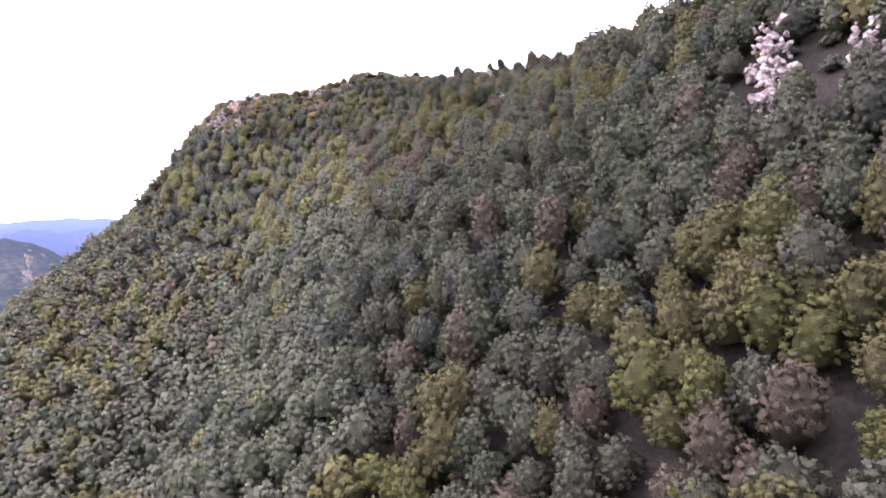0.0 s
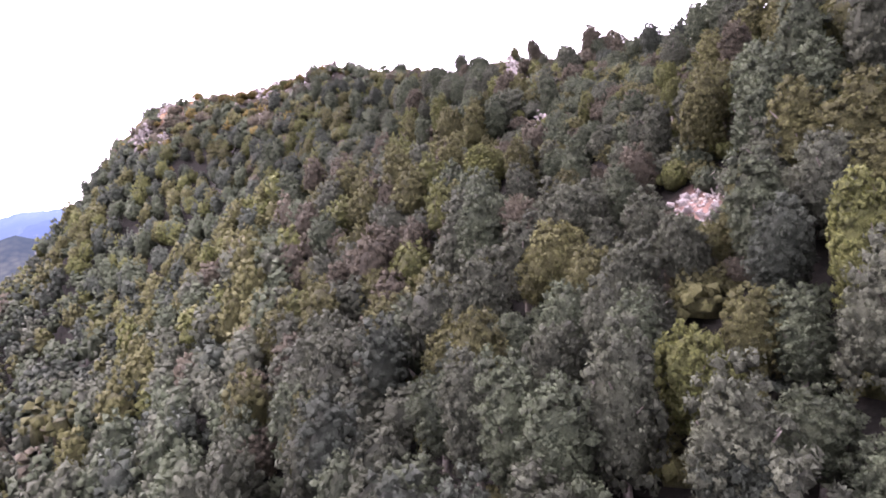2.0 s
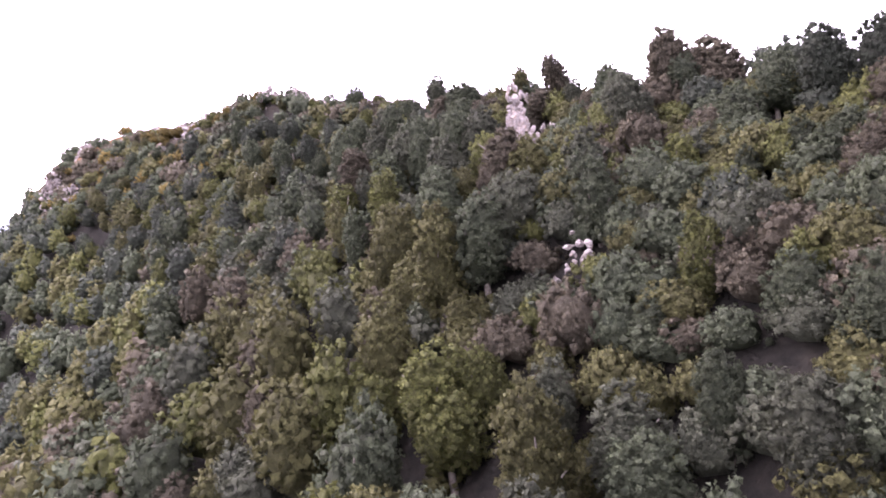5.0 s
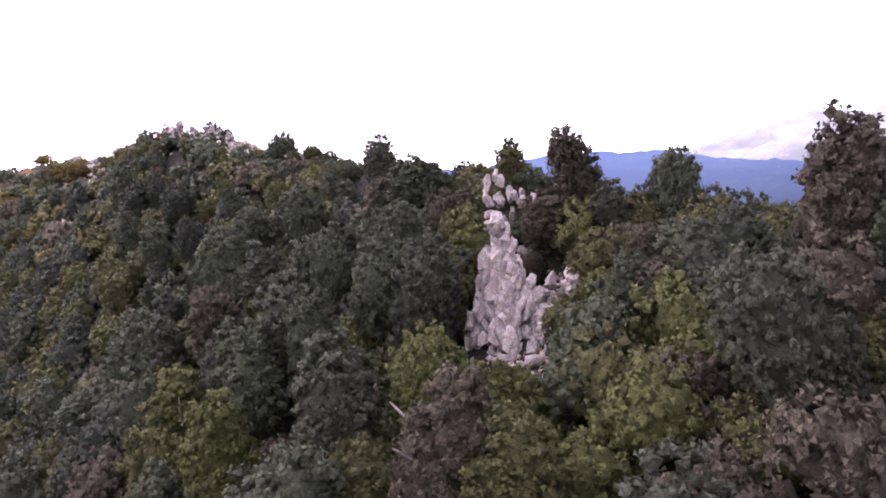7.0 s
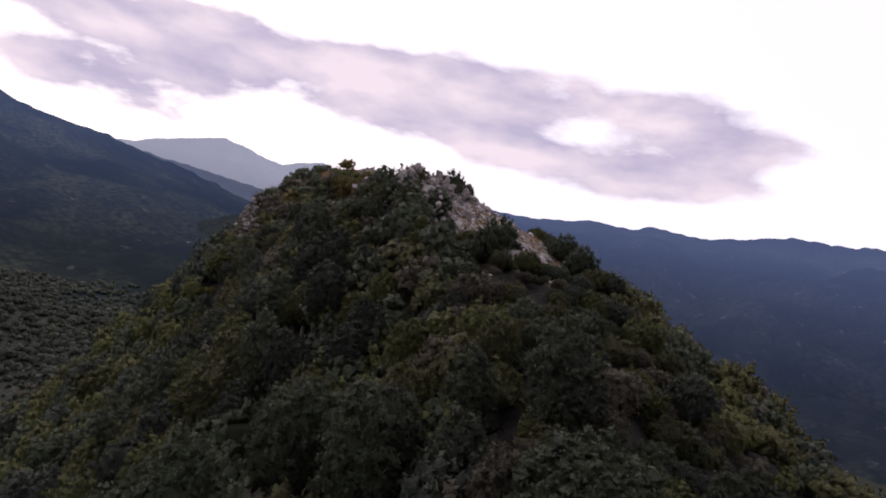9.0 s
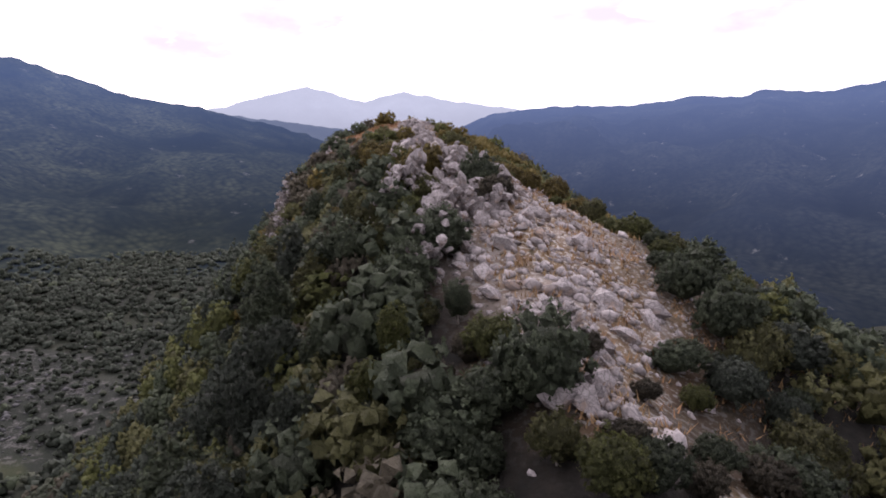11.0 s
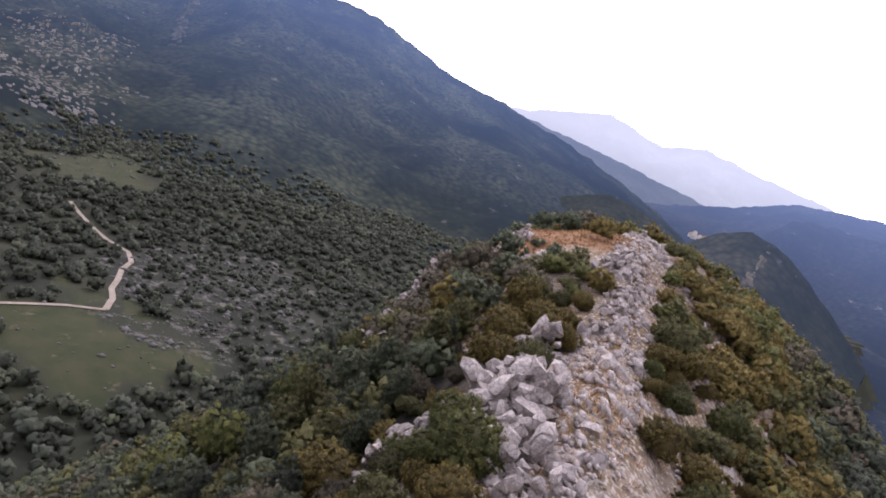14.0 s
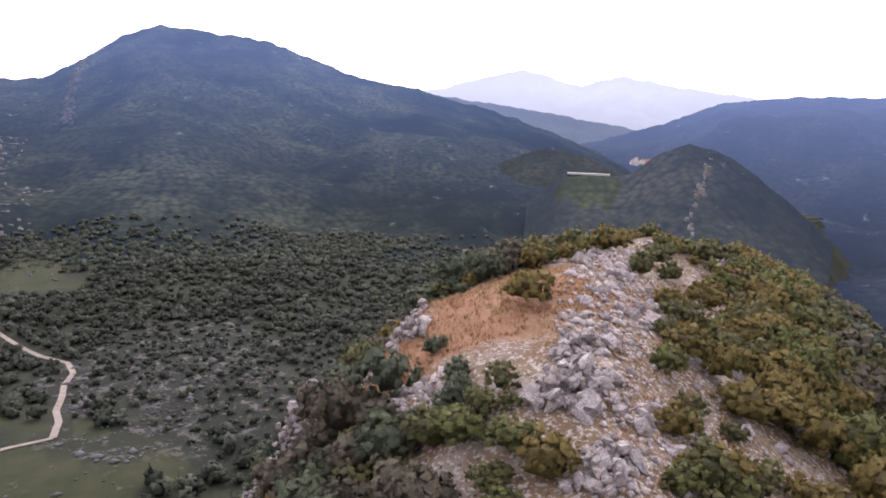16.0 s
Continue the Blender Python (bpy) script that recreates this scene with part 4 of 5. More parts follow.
def build_rocks():
    r = np.random.default_rng(23)
    small = [rock_mesh("rubble_piece", r, 7, 1, (1.2 + 0.3 * r.random(), 0.85, 0.6 + 0.3 * r.random())) for _ in range(10)]
    large = [rock_mesh("boulder", r, 13, 2, (1.15 + 0.35 * r.random(), 0.9, 0.75 + 0.3 * r.random())) for _ in range(8)]
    # loose stones all over the bare ridge
    n = 90000
    x, y = r.uniform(-72, 12, n), r.uniform(100, 182, n)
    m = rubble_mask(x, y) * (1 - 0.85 * patch(x, y, *SUMMIT_RED, 33))
    d, top, along = crest_place(x, y)
    clump = 0.5 + 0.5 * value_noise(x, y, 3.2, 61)
    left_band = np.exp(-((d - 1.2) / 2.7) ** 2)
    dens = m * (np.where(d < -0.8, 0.20, 0.32) + 1.5 * clump**2 * (0.12 + 0.88 * left_band))
    dens = dens + 0.05 * ((along > 318) & (along < 380) & (d < 0) & (d > -12)) * (0.4 + clump)
    keep = r.random(n) < dens * 3.0
    x, y, d = x[keep], y[keep], d[keep]
    size = 0.055 + 0.080 * r.pareto(2.5, len(x)).clip(0, 4.2) + 0.09 * r.random(len(x)) * np.exp(-((d - 0.8) / 1.6) ** 2)
    spots = [(float(a), float(b), float(c)) for a, b, c in zip(x, y, size)]
    # stony patches down the right-hand slope and the left shoulder
    for cx, cy, rad, cnt in STONY + [(10.5, 72.8, 1.7, 200)]:
        for _ in range(cnt):
            w, q = r.uniform(0, 2 * np.pi), rad * math.sqrt(r.random())
            spots.append((cx + q * math.cos(w), cy + q * math.sin(w), 0.07 + 0.12 * min(r.pareto(2.8), 2.5)))
    spots.sort(key=lambda s: -s[2])
    data = [mesh_tris(me) for me in small]
    verts, faces, start = [], [], 0
    px = np.array([s[0] for s in spots])
    py = np.array([s[1] for s in spots])
    pz = height(px, py)
    for k, (sx, sy, sz) in enumerate(spots):
        tilt = (r.normal() * 0.35, 0.45 + r.normal() * 0.3, 0.75 + r.normal() * 0.5)
        if k < 290:
            ob = new("limestone_rock", small[int(r.integers(len(small)))] if sz < 0.42 else large[int(r.integers(len(large)))])
            ob.matrix_world = Matrix.LocRotScale((sx, sy, float(pz[k]) + 0.15 * sz), Euler(tilt), (sz, sz, sz))
            tagged(ob, "pale grey broken limestone rock lying on the stony ridge", "rock", "rocks on the ridge")
        else:
            v, f = data[int(r.integers(len(data)))]
            v = (v * sz) @ turn_matrix(*tilt).T + np.array([sx, sy, float(pz[k]) + 0.1 * sz])
            verts.append(v)
            faces.append(f + start)
            start += len(v)
    me = quads_mesh("rubble", np.concatenate(verts), np.concatenate(faces), [LIMESTONE])
    tagged(new("rubble", me), "loose pale limestone rubble strewn over the ridge", "rubble", kind="stuff")
    # outcrops: x, y, lift, reach, height, blocks, label
    outcrops = [
        (6.3, 101.9, -0.3, 1.2, 1.3, 7, "fissured grey limestone face among oaks"),
        (8.4, 96.7, -0.2, 1.3, 1.0, 8, "low broken limestone face among shrubs"),
        (5.6, 90.0, 0.2, 0.75, 1.3, 4, "white limestone block among oak crowns"),
        (4.5, 91.2, 0.1, 0.55, 0.8, 3, "white limestone block among oak crowns"),
        (-56.6, 147.2, 0.2, 1.9, 3.0, 11, "pale limestone cliff on the wooded shoulder"),
        (-29.6, 131.2, -0.2, 0.9, 2.2, 5, "narrow pale limestone cliff among shrubs"),
        (-37.3, 135.7, 0.3, 0.8, 1.6, 4, "narrow pale limestone cliff among shrubs"),
        (-14.2, 125.1, 0.1, 0.8, 1.6, 5, "rounded pale limestone outcrop among shrubs"),
        (-9.3, 123.6, 0.0, 0.9, 1.2, 5, "pale limestone outcrop among shrubs"),
        (-26.3, 137.5, -0.4, 1.2, 1.0, 7, "low jagged limestone crag on the crest"),
        (-28.2, 138.1, -0.5, 1.6, 1.7, 9, "massive jagged pale limestone crag on the crest"),
        (-30.3, 139.5, -0.4, 1.6, 2.0, 10, "massive jagged pale limestone crag on the crest"),
        (-32.4, 140.2, -0.5, 1.5, 1.7, 9, "massive jagged pale limestone crag on the crest"),
        (-34.7, 142.9, -0.4, 1.3, 1.8, 8, "upright pale limestone crag on the crest"),
        (-36.0, 146.2, -0.3, 1.2, 1.0, 8, "stack of pale limestone blocks on the crest"),
        (-38.2, 148.7, -0.3, 1.2, 0.9, 8, "stack of pale limestone blocks on the crest"),
        (-40.6, 150.6, -0.3, 1.2, 0.8, 8, "stack of pale limestone blocks on the crest"),
        (-43.6, 152.0, -0.2, 1.4, 1.2, 10, "stack of white limestone blocks on the crest"),
        (-45.3, 153.6, -0.3, 1.1, 0.8, 7, "stack of white limestone blocks on the crest"),
        (-53.5, 151.4, -0.2, 1.2, 1.0, 7, "pale limestone blocks at the summit's edge"),
        (-55.6, 152.6, -0.3, 1.0, 0.9, 6, "pale limestone blocks at the summit's edge"),
        (-52.6, 149.2, -0.2, 0.9, 1.0, 5, "rounded pale limestone blocks on the shoulder"),
        (-59.5, 157.5, -0.3, 1.1, 0.8, 6, "pale limestone blocks at the summit's edge"),
        (-56.0, 163.5, -0.3, 1.2, 0.8, 6, "pale limestone blocks on the far summit"),
        (-56.6, 175.4, 0.0, 1.0, 1.3, 4, "pale limestone slab among shrubs"),
        (-64.0, 186.0, -0.2, 1.6, 1.3, 7, "pale limestone crag on the far ridge"),
        (25.4, 54.6, -0.6, 2.2, 5.6, 18, "high pale limestone cliff above the trees"),
        (24.0, 52.4, -0.5, 1.5, 3.0, 10, "pale limestone cliff foot above the trees"),
        (29.2, 48.2, -0.4, 1.6, 4.2, 12, "high pale limestone cliff above the trees"),
        (-22.6, 134.6, -0.3, 1.3, 1.5, 9, "pale limestone cliff band below the crest"),
        (-30.4, 136.8, -0.2, 1.5, 1.4, 10, "pale limestone cliff band below the crest"),
        (-51.2, 142.6, -0.2, 1.9, 2.6, 12, "pale limestone cliff on the wooded shoulder"),
        (-15.3, 127.4, -0.2, 1.3, 1.7, 10, "pale limestone crag at the edge of the crest"),
        (-18.6, 128.2, -0.2, 1.5, 1.8, 12, "pale limestone crag at the edge of the crest"),
        (-60.3, 151.6, -0.2, 1.9, 2.2, 11, "pale limestone cliff on the wooded shoulder"),
        (-18.9, 131.3, -0.3, 1.3, 1.5, 7, "pale limestone cliff band below the crest"),
        (-15.2, 128.9, -0.3, 1.2, 1.3, 7, "pale limestone cliff band below the crest"),
        (-54.5, 145.0, -0.2, 1.6, 2.4, 8, "pale limestone cliff on the wooded shoulder"),
        (-34.2, 131.7, 0.3, 0.9, 1.3, 4, "pale limestone boulder pile among the oaks"),
        (-28.6, 127.5, 0.3, 0.8, 1.2, 3, "pale limestone boulder pile among the oaks"),
        (-21.0, 131.2, -0.3, 0.85, 0.7, 9, "broken pale limestone ledge below the crest"),
        (-17.3, 128.6, -0.3, 0.85, 0.7, 9, "broken pale limestone ledge below the crest"),
        (-25.3, 135.0, -0.3, 0.85, 0.7, 9, "broken pale limestone ledge below the crest"),
    ]
    for ox, oy, lift, reach, tall, count, label in outcrops:
        base = new("limestone_outcrop")
        base.location = (ox, oy, ground_at(ox, oy))
        tagged(base, label, "rock outcrop", "outcrops on the ridge")
        bulk = 1.45 if "massive" in label or "upright" in label else 1.0
        count = int(count * (4.6 if bulk > 1 else 6.0))
        for k in range(count):
            f = k / count
            w, q = r.uniform(0, 2 * np.pi), reach * math.sqrt(r.random()) * (1 - 0.45 * f)
            bx, by = ox + q * math.cos(w), oy + q * math.sin(w)
            s = bulk * (0.2 + 0.8 * reach) * (0.10 + 0.24 * r.random() ** 1.6) * (1.2 - 0.5 * f)
            z = ground_at(bx, by) + lift + tall * f * r.uniform(0.75, 1.0)
            ob = new("block", large[int(r.integers(len(large)))])
            ob.parent = base
            ob.matrix_world = Matrix.LocRotScale(Vector((bx, by, z)) - base.location, Euler((r.normal() * 0.35, 0.5 + r.normal() * 0.35, r.uniform(0, 6.28))), (s, s, s * r.uniform(0.85, 1.25)))


build_rocks()


def build_crag():
    """A fissured face narrowing up to a rounded block, a jagged outcrop behind it, rubble below an oak."""
    r = np.random.default_rng(29)
    slabs = [rock_mesh("slab", r, 12, 2, (0.62, 0.5, 1.25)) for _ in range(4)]
    blocks = [rock_mesh("slab", r, 12, 2, (0.95, 0.7, 0.8)) for _ in range(4)]
    base = new("limestone_crag")
    foot = Vector((4.4, 102.0, ground_at(4.4, 102.0)))
    base.location = foot
    tagged(base, "fissured grey limestone crag with upright slabs below an oak", "rock outcrop", "outcrops on the ridge")

    def slab(me, x, y, z, size, spin, tilt=0.0):
        ob = new("slab", me)
        ob.parent = base
        ob.matrix_world = Matrix.LocRotScale(Vector((x, y, z)) - foot, Euler((tilt + r.normal() * 0.15, r.normal() * 0.15, spin + r.normal() * 0.5)), (size, size, size))

    # the face, row by row from its foot to the rounded block
    for k in range(10):
        f = (k - 2) / 7
        wide = min(1.9 - 1.4 * f, 1.9)
        n = 8 - int(5 * f)
        for q in range(n):
            x = 3.55 + 0.66 * f + wide * (q + 0.5) / n + 0.05 * r.normal()
            slab(slabs[int(r.integers(4))], x, 101.7 + 0.5 * f + 0.15 * abs(q - n / 2) + 0.06 * r.normal(), 30.25 + 1.95 * f + 0.08 * r.normal(), r.uniform(0.26, 0.42), 0.0, -0.2)
    slab(blocks[0], 4.52, 102.3, 32.55, 0.46, 0.6)
    slab(blocks[1], 4.44, 102.2, 32.4, 0.40, 1.1)
    slab(blocks[2], 4.66, 102.5, 32.3, 0.40, 2.0)
    # the jagged outcrop behind, down to the ground
    for k in range(9):
        f = k / 8
        for q in range(5):
            x = 4.75 + (q - 1.5) * (0.42 - 0.10 * f) + 0.07 * r.normal()
            slab((slabs + blocks)[int(r.integers(8))], x, 105.4 + 0.15 * r.normal(), 31.4 + 2.45 * f + 0.1 * r.normal() - 0.16 * abs(q - 0.6), r.uniform(0.25, 0.40) * (1.1 - 0.25 * f), r.uniform(0, 6.28))
    slab(slabs[2], 4.48, 105.4, 34.12, 0.22, 0.4)
    # broken stones at the foot
    for k in range(110):
        f = r.random()
        x, y = 4.1 + 2.4 * f + 0.4 * r.normal(), 102.7 - 2.2 * r.random() * (0.4 + 0.6 * f)
        slab((slabs + blocks)[int(r.integers(8))], x, y, ground_at(x, y) + 0.05, r.uniform(0.10, 0.27), r.uniform(0, 6.28))
    for k in range(26):
        f = r.random()
        x, y = 7.2 + 1.2 * f + 0.15 * r.normal(), 101.6 + 1.4 * f
        slab((slabs + blocks)[int(r.integers(8))], x, y, ground_at(x, y) + 0.05, r.uniform(0.14, 0.34), r.uniform(0, 6.28))


build_crag()


# ---- shrubs and grass ----
def build_shrubs():
    r = np.random.default_rng(37)
    meshes, stems = {}, [trunk_mesh("stem", r, 1.1, 4, 0.05) for _ in range(3)]
    for kind in (0, 2, 3, 4, 5, 6):
        for v in range(2):
            vv, ff, tint, nrm = crown_parts(r, 3, 90, 13, 0.145, 0.036, 0.92, 0.68, 8, -0.16, -0.4, 0.38)
            meshes[(kind, v)] = quads_mesh("shrub", vv, ff, [FOLIAGE[kind], FOLIAGE[SHADE_COPY + kind]], tint, smooth=True)
            soften(meshes[(kind, v)], nrm)
    x, y = scatter(-100, 12, 100, 235, 1.12, 0.42, r)
    d, top, along = crest_place(x, y)
    bare = rubble_mask(x, y)
    sparse = 0.5 + 0.5 * value_noise(x, y, 5.5, 71)
    chance = np.where(d < 0, np.clip((-d - np.where(along > 323, 0.8, 2.4)) / np.where(along > 323, 1.2, 3.0), 0, 1) * (0.10 + 0.66 * sparse) + 0.22 * (sparse > 0.78), np.clip((d - 0.9) / 1.2, 0, 1) * (0.7 + 0.3 * sparse) + 0.04)
    chance = np.where(along < 318, 0.85, chance)
    chance = np.where((along > 310) & (along < 327) & (d > 0.4) & (d < 5.0), np.where(d < 2.6, 0.35, 0.85) * chance, chance)
    chance = np.where((along > 345) & (along < 362) & (d > 0.4) & (d < 4.0), 0.4 * chance, chance)
    chance = np.where(bare > 0.5, 0.05 * (sparse > 0.4), chance)
    chance = np.where(patch(x, y, *SUMMIT_RED, 33) > 0.1, 0.015, chance)
    chance = np.where(np.hypot(x + 50.5, y - 152.5) < 3.0, 0.12, chance)
    keep = (along > 286) & (d > -34) & (d < np.where(along > 345, 15, 10)) & ~((along < 318) & (d > 3.6)) & (r.random(len(x)) < chance)
    for cx, cy, cr in [(a, b, 0.6 * c) for a, b, c in ROCK_SIGHT_CLEAR] + [(-28.2, 138.1, 1.3), (-30.3, 139.5, 1.4), (-32.4, 140.2, 1.2), (-34.7, 142.9, 1.0), (-26.3, 137.5, 1.0), (-47.8, 149.0, 1.0), (-53.2, 151.2, 2.2), (-55.6, 152.8, 1.8), (-52.4, 149.0, 1.5), (-49.0, 151.5, 1.6), (-43.6, 152, 1.2), (-38.2, 148.7, 0.9), (-36, 146.4, 0.8), (-40.6, 150.6, 0.9)]:
        keep &= np.hypot(x - cx, y - cy) > cr
    x, y = x[keep], y[keep]
    # undergrowth round the rock faces among the oaks
    ux, uy = [], []
    for cx, cy, cr in ROCK_SIGHT_CLEAR:
        for _ in range(int(7 * cr * cr) if 93 < cy < 97 else 0):
            w, q = r.uniform(0, 2 * np.pi), cr * r.uniform(0.55, 1.15)
            ux.append(cx + q * math.cos(w))
            uy.append(cy + q * math.sin(w))
    x, y = np.r_[x, ux], np.r_[y, uy]
    d, top, along = crest_place(x, y)
    size = 1.10 * (0.45 + 0.75 * r.random(len(x))**1.5) * np.clip(0.78 + np.abs(d) / 18, 0.7, 1.3) * np.where(along < 318, np.where(along < 290, 0.9, 1.15), 1.0) * np.where((along < 332) & (d < 0), 0.68, 1.0)
    kinds = np.where(along < 318, r.choice([0, 2, 5, 0, 3, 4, 2], len(x)), r.choice([6, 2, 4, 6, 6, 4, 6, 2], len(x)))
    kinds = np.where((d > 4.5) & (along > 318), r.choice([2, 0, 3, 0, 3, 6], len(x)), kinds)
    # darker leaf kinds on the right-hand slope stand in for its shade
    kinds = np.where(d < -11, r.choice([0, 2, 5, 3, 2], len(x)), kinds)
    z = height(x, y)
    beside = camera_way_distance(x, y, z)
    # finest shrubs lie nearest the camera's way and the summit it faces
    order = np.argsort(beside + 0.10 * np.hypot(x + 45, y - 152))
    labels = {0: "low green evergreen shrub on the stony ridge", 2: "low olive-green shrub on the stony ridge", 4: "low yellow-green shrub on the stony ridge", 3: "low brownish dry shrub on the stony ridge", 5: "low dark green dense shrub on the stony ridge", 6: "low dry olive-brown shrub on the stony ridge"}
    for n in order[:290]:
        k = int(kinds[n])
        s = float(size[n])
        base = new("shrub")
        base.matrix_world = Matrix.LocRotScale((float(x[n]), float(y[n]), float(z[n])), Euler((0, 0, r.uniform(0, 6.28))), (s, s, s * float(r.uniform(0.85, 1.3))))
        tagged(base, labels[k], "shrub", "shrubs on the ridge")
        for name, me in (("crown", meshes[(k, int(r.integers(2)))]), ("stem", stems[int(r.integers(3))])):
            new(name, me).parent = base
    rest = order[290:]
    close, rest = rest[beside[rest] < 36], rest[beside[rest] >= 36]
    fine = [crown_parts(r, 1, 30, 7, 0.215, 0.056, 0.92, 0.70, 8, -0.12, -0.3, 0.38, True) for _ in range(6)]
    soup_of_trees("ridge_scrub", "low olive and green scrub on the flanks of the ridge", x[close], y[close], size[close], kinds[close], fine, r, "scrub")
    variants = []
    for i in range(5):
        variants.append(crown_parts(r, 1, 15, 2, 0.29, 0.10, 0.92, 0.68, 8, -0.12, -0.2, 0.38, True))
    soup_of_trees("scrub", "low olive-green scrub on the ridge, farther from the camera path", x[rest], y[rest], size[rest], kinds[rest], variants, r, "scrub")
    # undergrowth between the oaks just under the crest
    ux, uy = scatter(-30, 24, 64, 132, 1.15, 0.4, r)
    d, top, along = crest_place(ux, uy)
    keep = ((along > 254) | (np.hypot(ux - 8.9, uy - 69.5) < 4)) & (along < 326) & (d > np.where(along < 292, -3.0, np.where(along < 310, 2.6, 3.6))) & ((d < np.where(along < 292, 13.0, 18.0)) | (np.hypot(ux - 8.9, uy - 69.5) < 4)) & (r.random(len(ux)) < 0.95) & (patch(ux, uy, *RED_SLIP, 31) < 0.05)
    for cx, cy, cr in ROCK_SIGHT_CLEAR:
        keep &= np.hypot(ux - cx, uy - cy) > (0.78 if 96 < cy < 104 else 0.9 if cy > 125.3 else 0.4 if 86 < cy < 93 else 0.5) * cr
    ux, uy = ux[keep], uy[keep]
    fine = [crown_parts(r, 2, 70, 13, 0.15, 0.038, 0.92, 0.78, 8, -0.15, -0.3, 0.38) for _ in range(5)]
    kinds = np.where(r.random(len(ux)) < 0.4, tree_kind(ux, uy, r), r.choice([0, 2, 4, 2, 3], len(ux)))
    size = r.uniform(0.8, 1.3, len(ux))
    # coarser plants up the ridge and off the camera's way
    past = (crest_place(ux, uy)[2] > 292) | (camera_way_distance(ux, uy, height(ux, uy)) > 13)
    soup_of_trees("undergrowth", "dense olive and yellow-green undergrowth between the oaks", ux[~past], uy[~past], size[~past], kinds[~past], fine, r, "undergrowth")
    coarse = [crown_parts(r, 1, 30, 5, 0.24, 0.062, 0.92, 0.78, 8, -0.15, -0.3, 0.38, True) for _ in range(5)]
    soup_of_trees("upper_undergrowth", "dense green undergrowth between the oaks below the rocks", ux[past], uy[past], size[past], kinds[past], coarse, r, "undergrowth")
    lx, ly = scatter(-45, 34, 24, 128, 2.4, 0.45, r)
    d, top, along = crest_place(lx, ly)
    keep = (along > 215) & (along < 326) & (d > np.where(along < 254, 5.0, 14.0)) & (d < 50) & (patch(lx, ly, *RED_SLIP, 31) < 0.05)
    for cx, cy, cr in ROCK_SIGHT_CLEAR:
        keep &= np.hypot(lx - cx, ly - cy) > 0.9 * cr
    lx, ly = lx[keep], ly[keep]
    low = [crown_parts(r, 1, 22, 4, 0.26, 0.075, 0.95, 0.62, 8, -0.15, -0.2, 0.38, True) for _ in range(5)]
    soup_of_trees("slope_undergrowth", "low dark green undergrowth between the trees of the slope", lx, ly, r.uniform(0.8, 1.35, len(lx)), r.choice([0, 5, 0, 2, 1], len(lx)), low, r, "undergrowth")


build_shrubs()


def grass_material():
    m, nt, bsdf = mat("dry_grass", 0.8)
    geo = nt.nodes.new("ShaderNodeNewGeometry")
    c = blend(nt, geo.outputs["Random Per Island"], (0.20, 0.125, 0.060), (0.35, 0.245, 0.12))
    c = blend(nt, noise_fac(nt, 0.3, 3.0), c, (0.27, 0.15, 0.08))
    nt.links.new(c, bsdf.inputs["Base Color"])
    return m


def build_grass():
    r = np.random.default_rng(43)
    n = 120000
    x, y = r.uniform(-72, 12, n), r.uniform(100, 182, n)
    d, top, along = crest_place(x, y)
    m = np.maximum(rubble_mask(x, y) * np.clip(0.5 + value_noise(x, y, 2.6, 81) - 0.12 * d, 0, 1), 1.3 * patch(x, y, *SUMMIT_RED, 33))
    m = np.maximum(m, 0.25 * ((along > 306) & (d < 0) & (d > -14)))
    for cx, cy, rad, cnt in STONY:
        m = np.maximum(m, 0.6 * (np.hypot(x - cx, y - cy) < rad))
    keep = r.random(n) < 0.8 * m
    x, y = x[keep], y[keep]
    z = height(x, y)
    k = 6
    w = r.uniform(0, 2 * np.pi, (len(x), k))
    tall = r.uniform(0.08, 0.24, (len(x), k))
    lean = r.uniform(0.05, 0.22, (len(x), k))
    bx, by = x[:, None] + 0.10 * r.normal(size=w.shape), y[:, None] + 0.10 * r.normal(size=w.shape)
    bz = np.broadcast_to(z[:, None], w.shape) - 0.03
    sx, sy = -np.sin(w) * 0.022, np.cos(w) * 0.022
    tri = np.stack([np.stack([bx - sx, by - sy, bz], -1), np.stack([bx + sx, by + sy, bz], -1), np.stack([bx + np.cos(w) * lean, by + np.sin(w) * lean, bz + tall], -1)], 2).reshape(-1, 3)
    me = quads_mesh("dry_grass", tri, np.arange(len(tri)).reshape(-1, 3), [grass_material()])
    tagged(new("dry_grass", me), "short dry brown grass between the stones", "grass", kind="stuff")


build_grass()


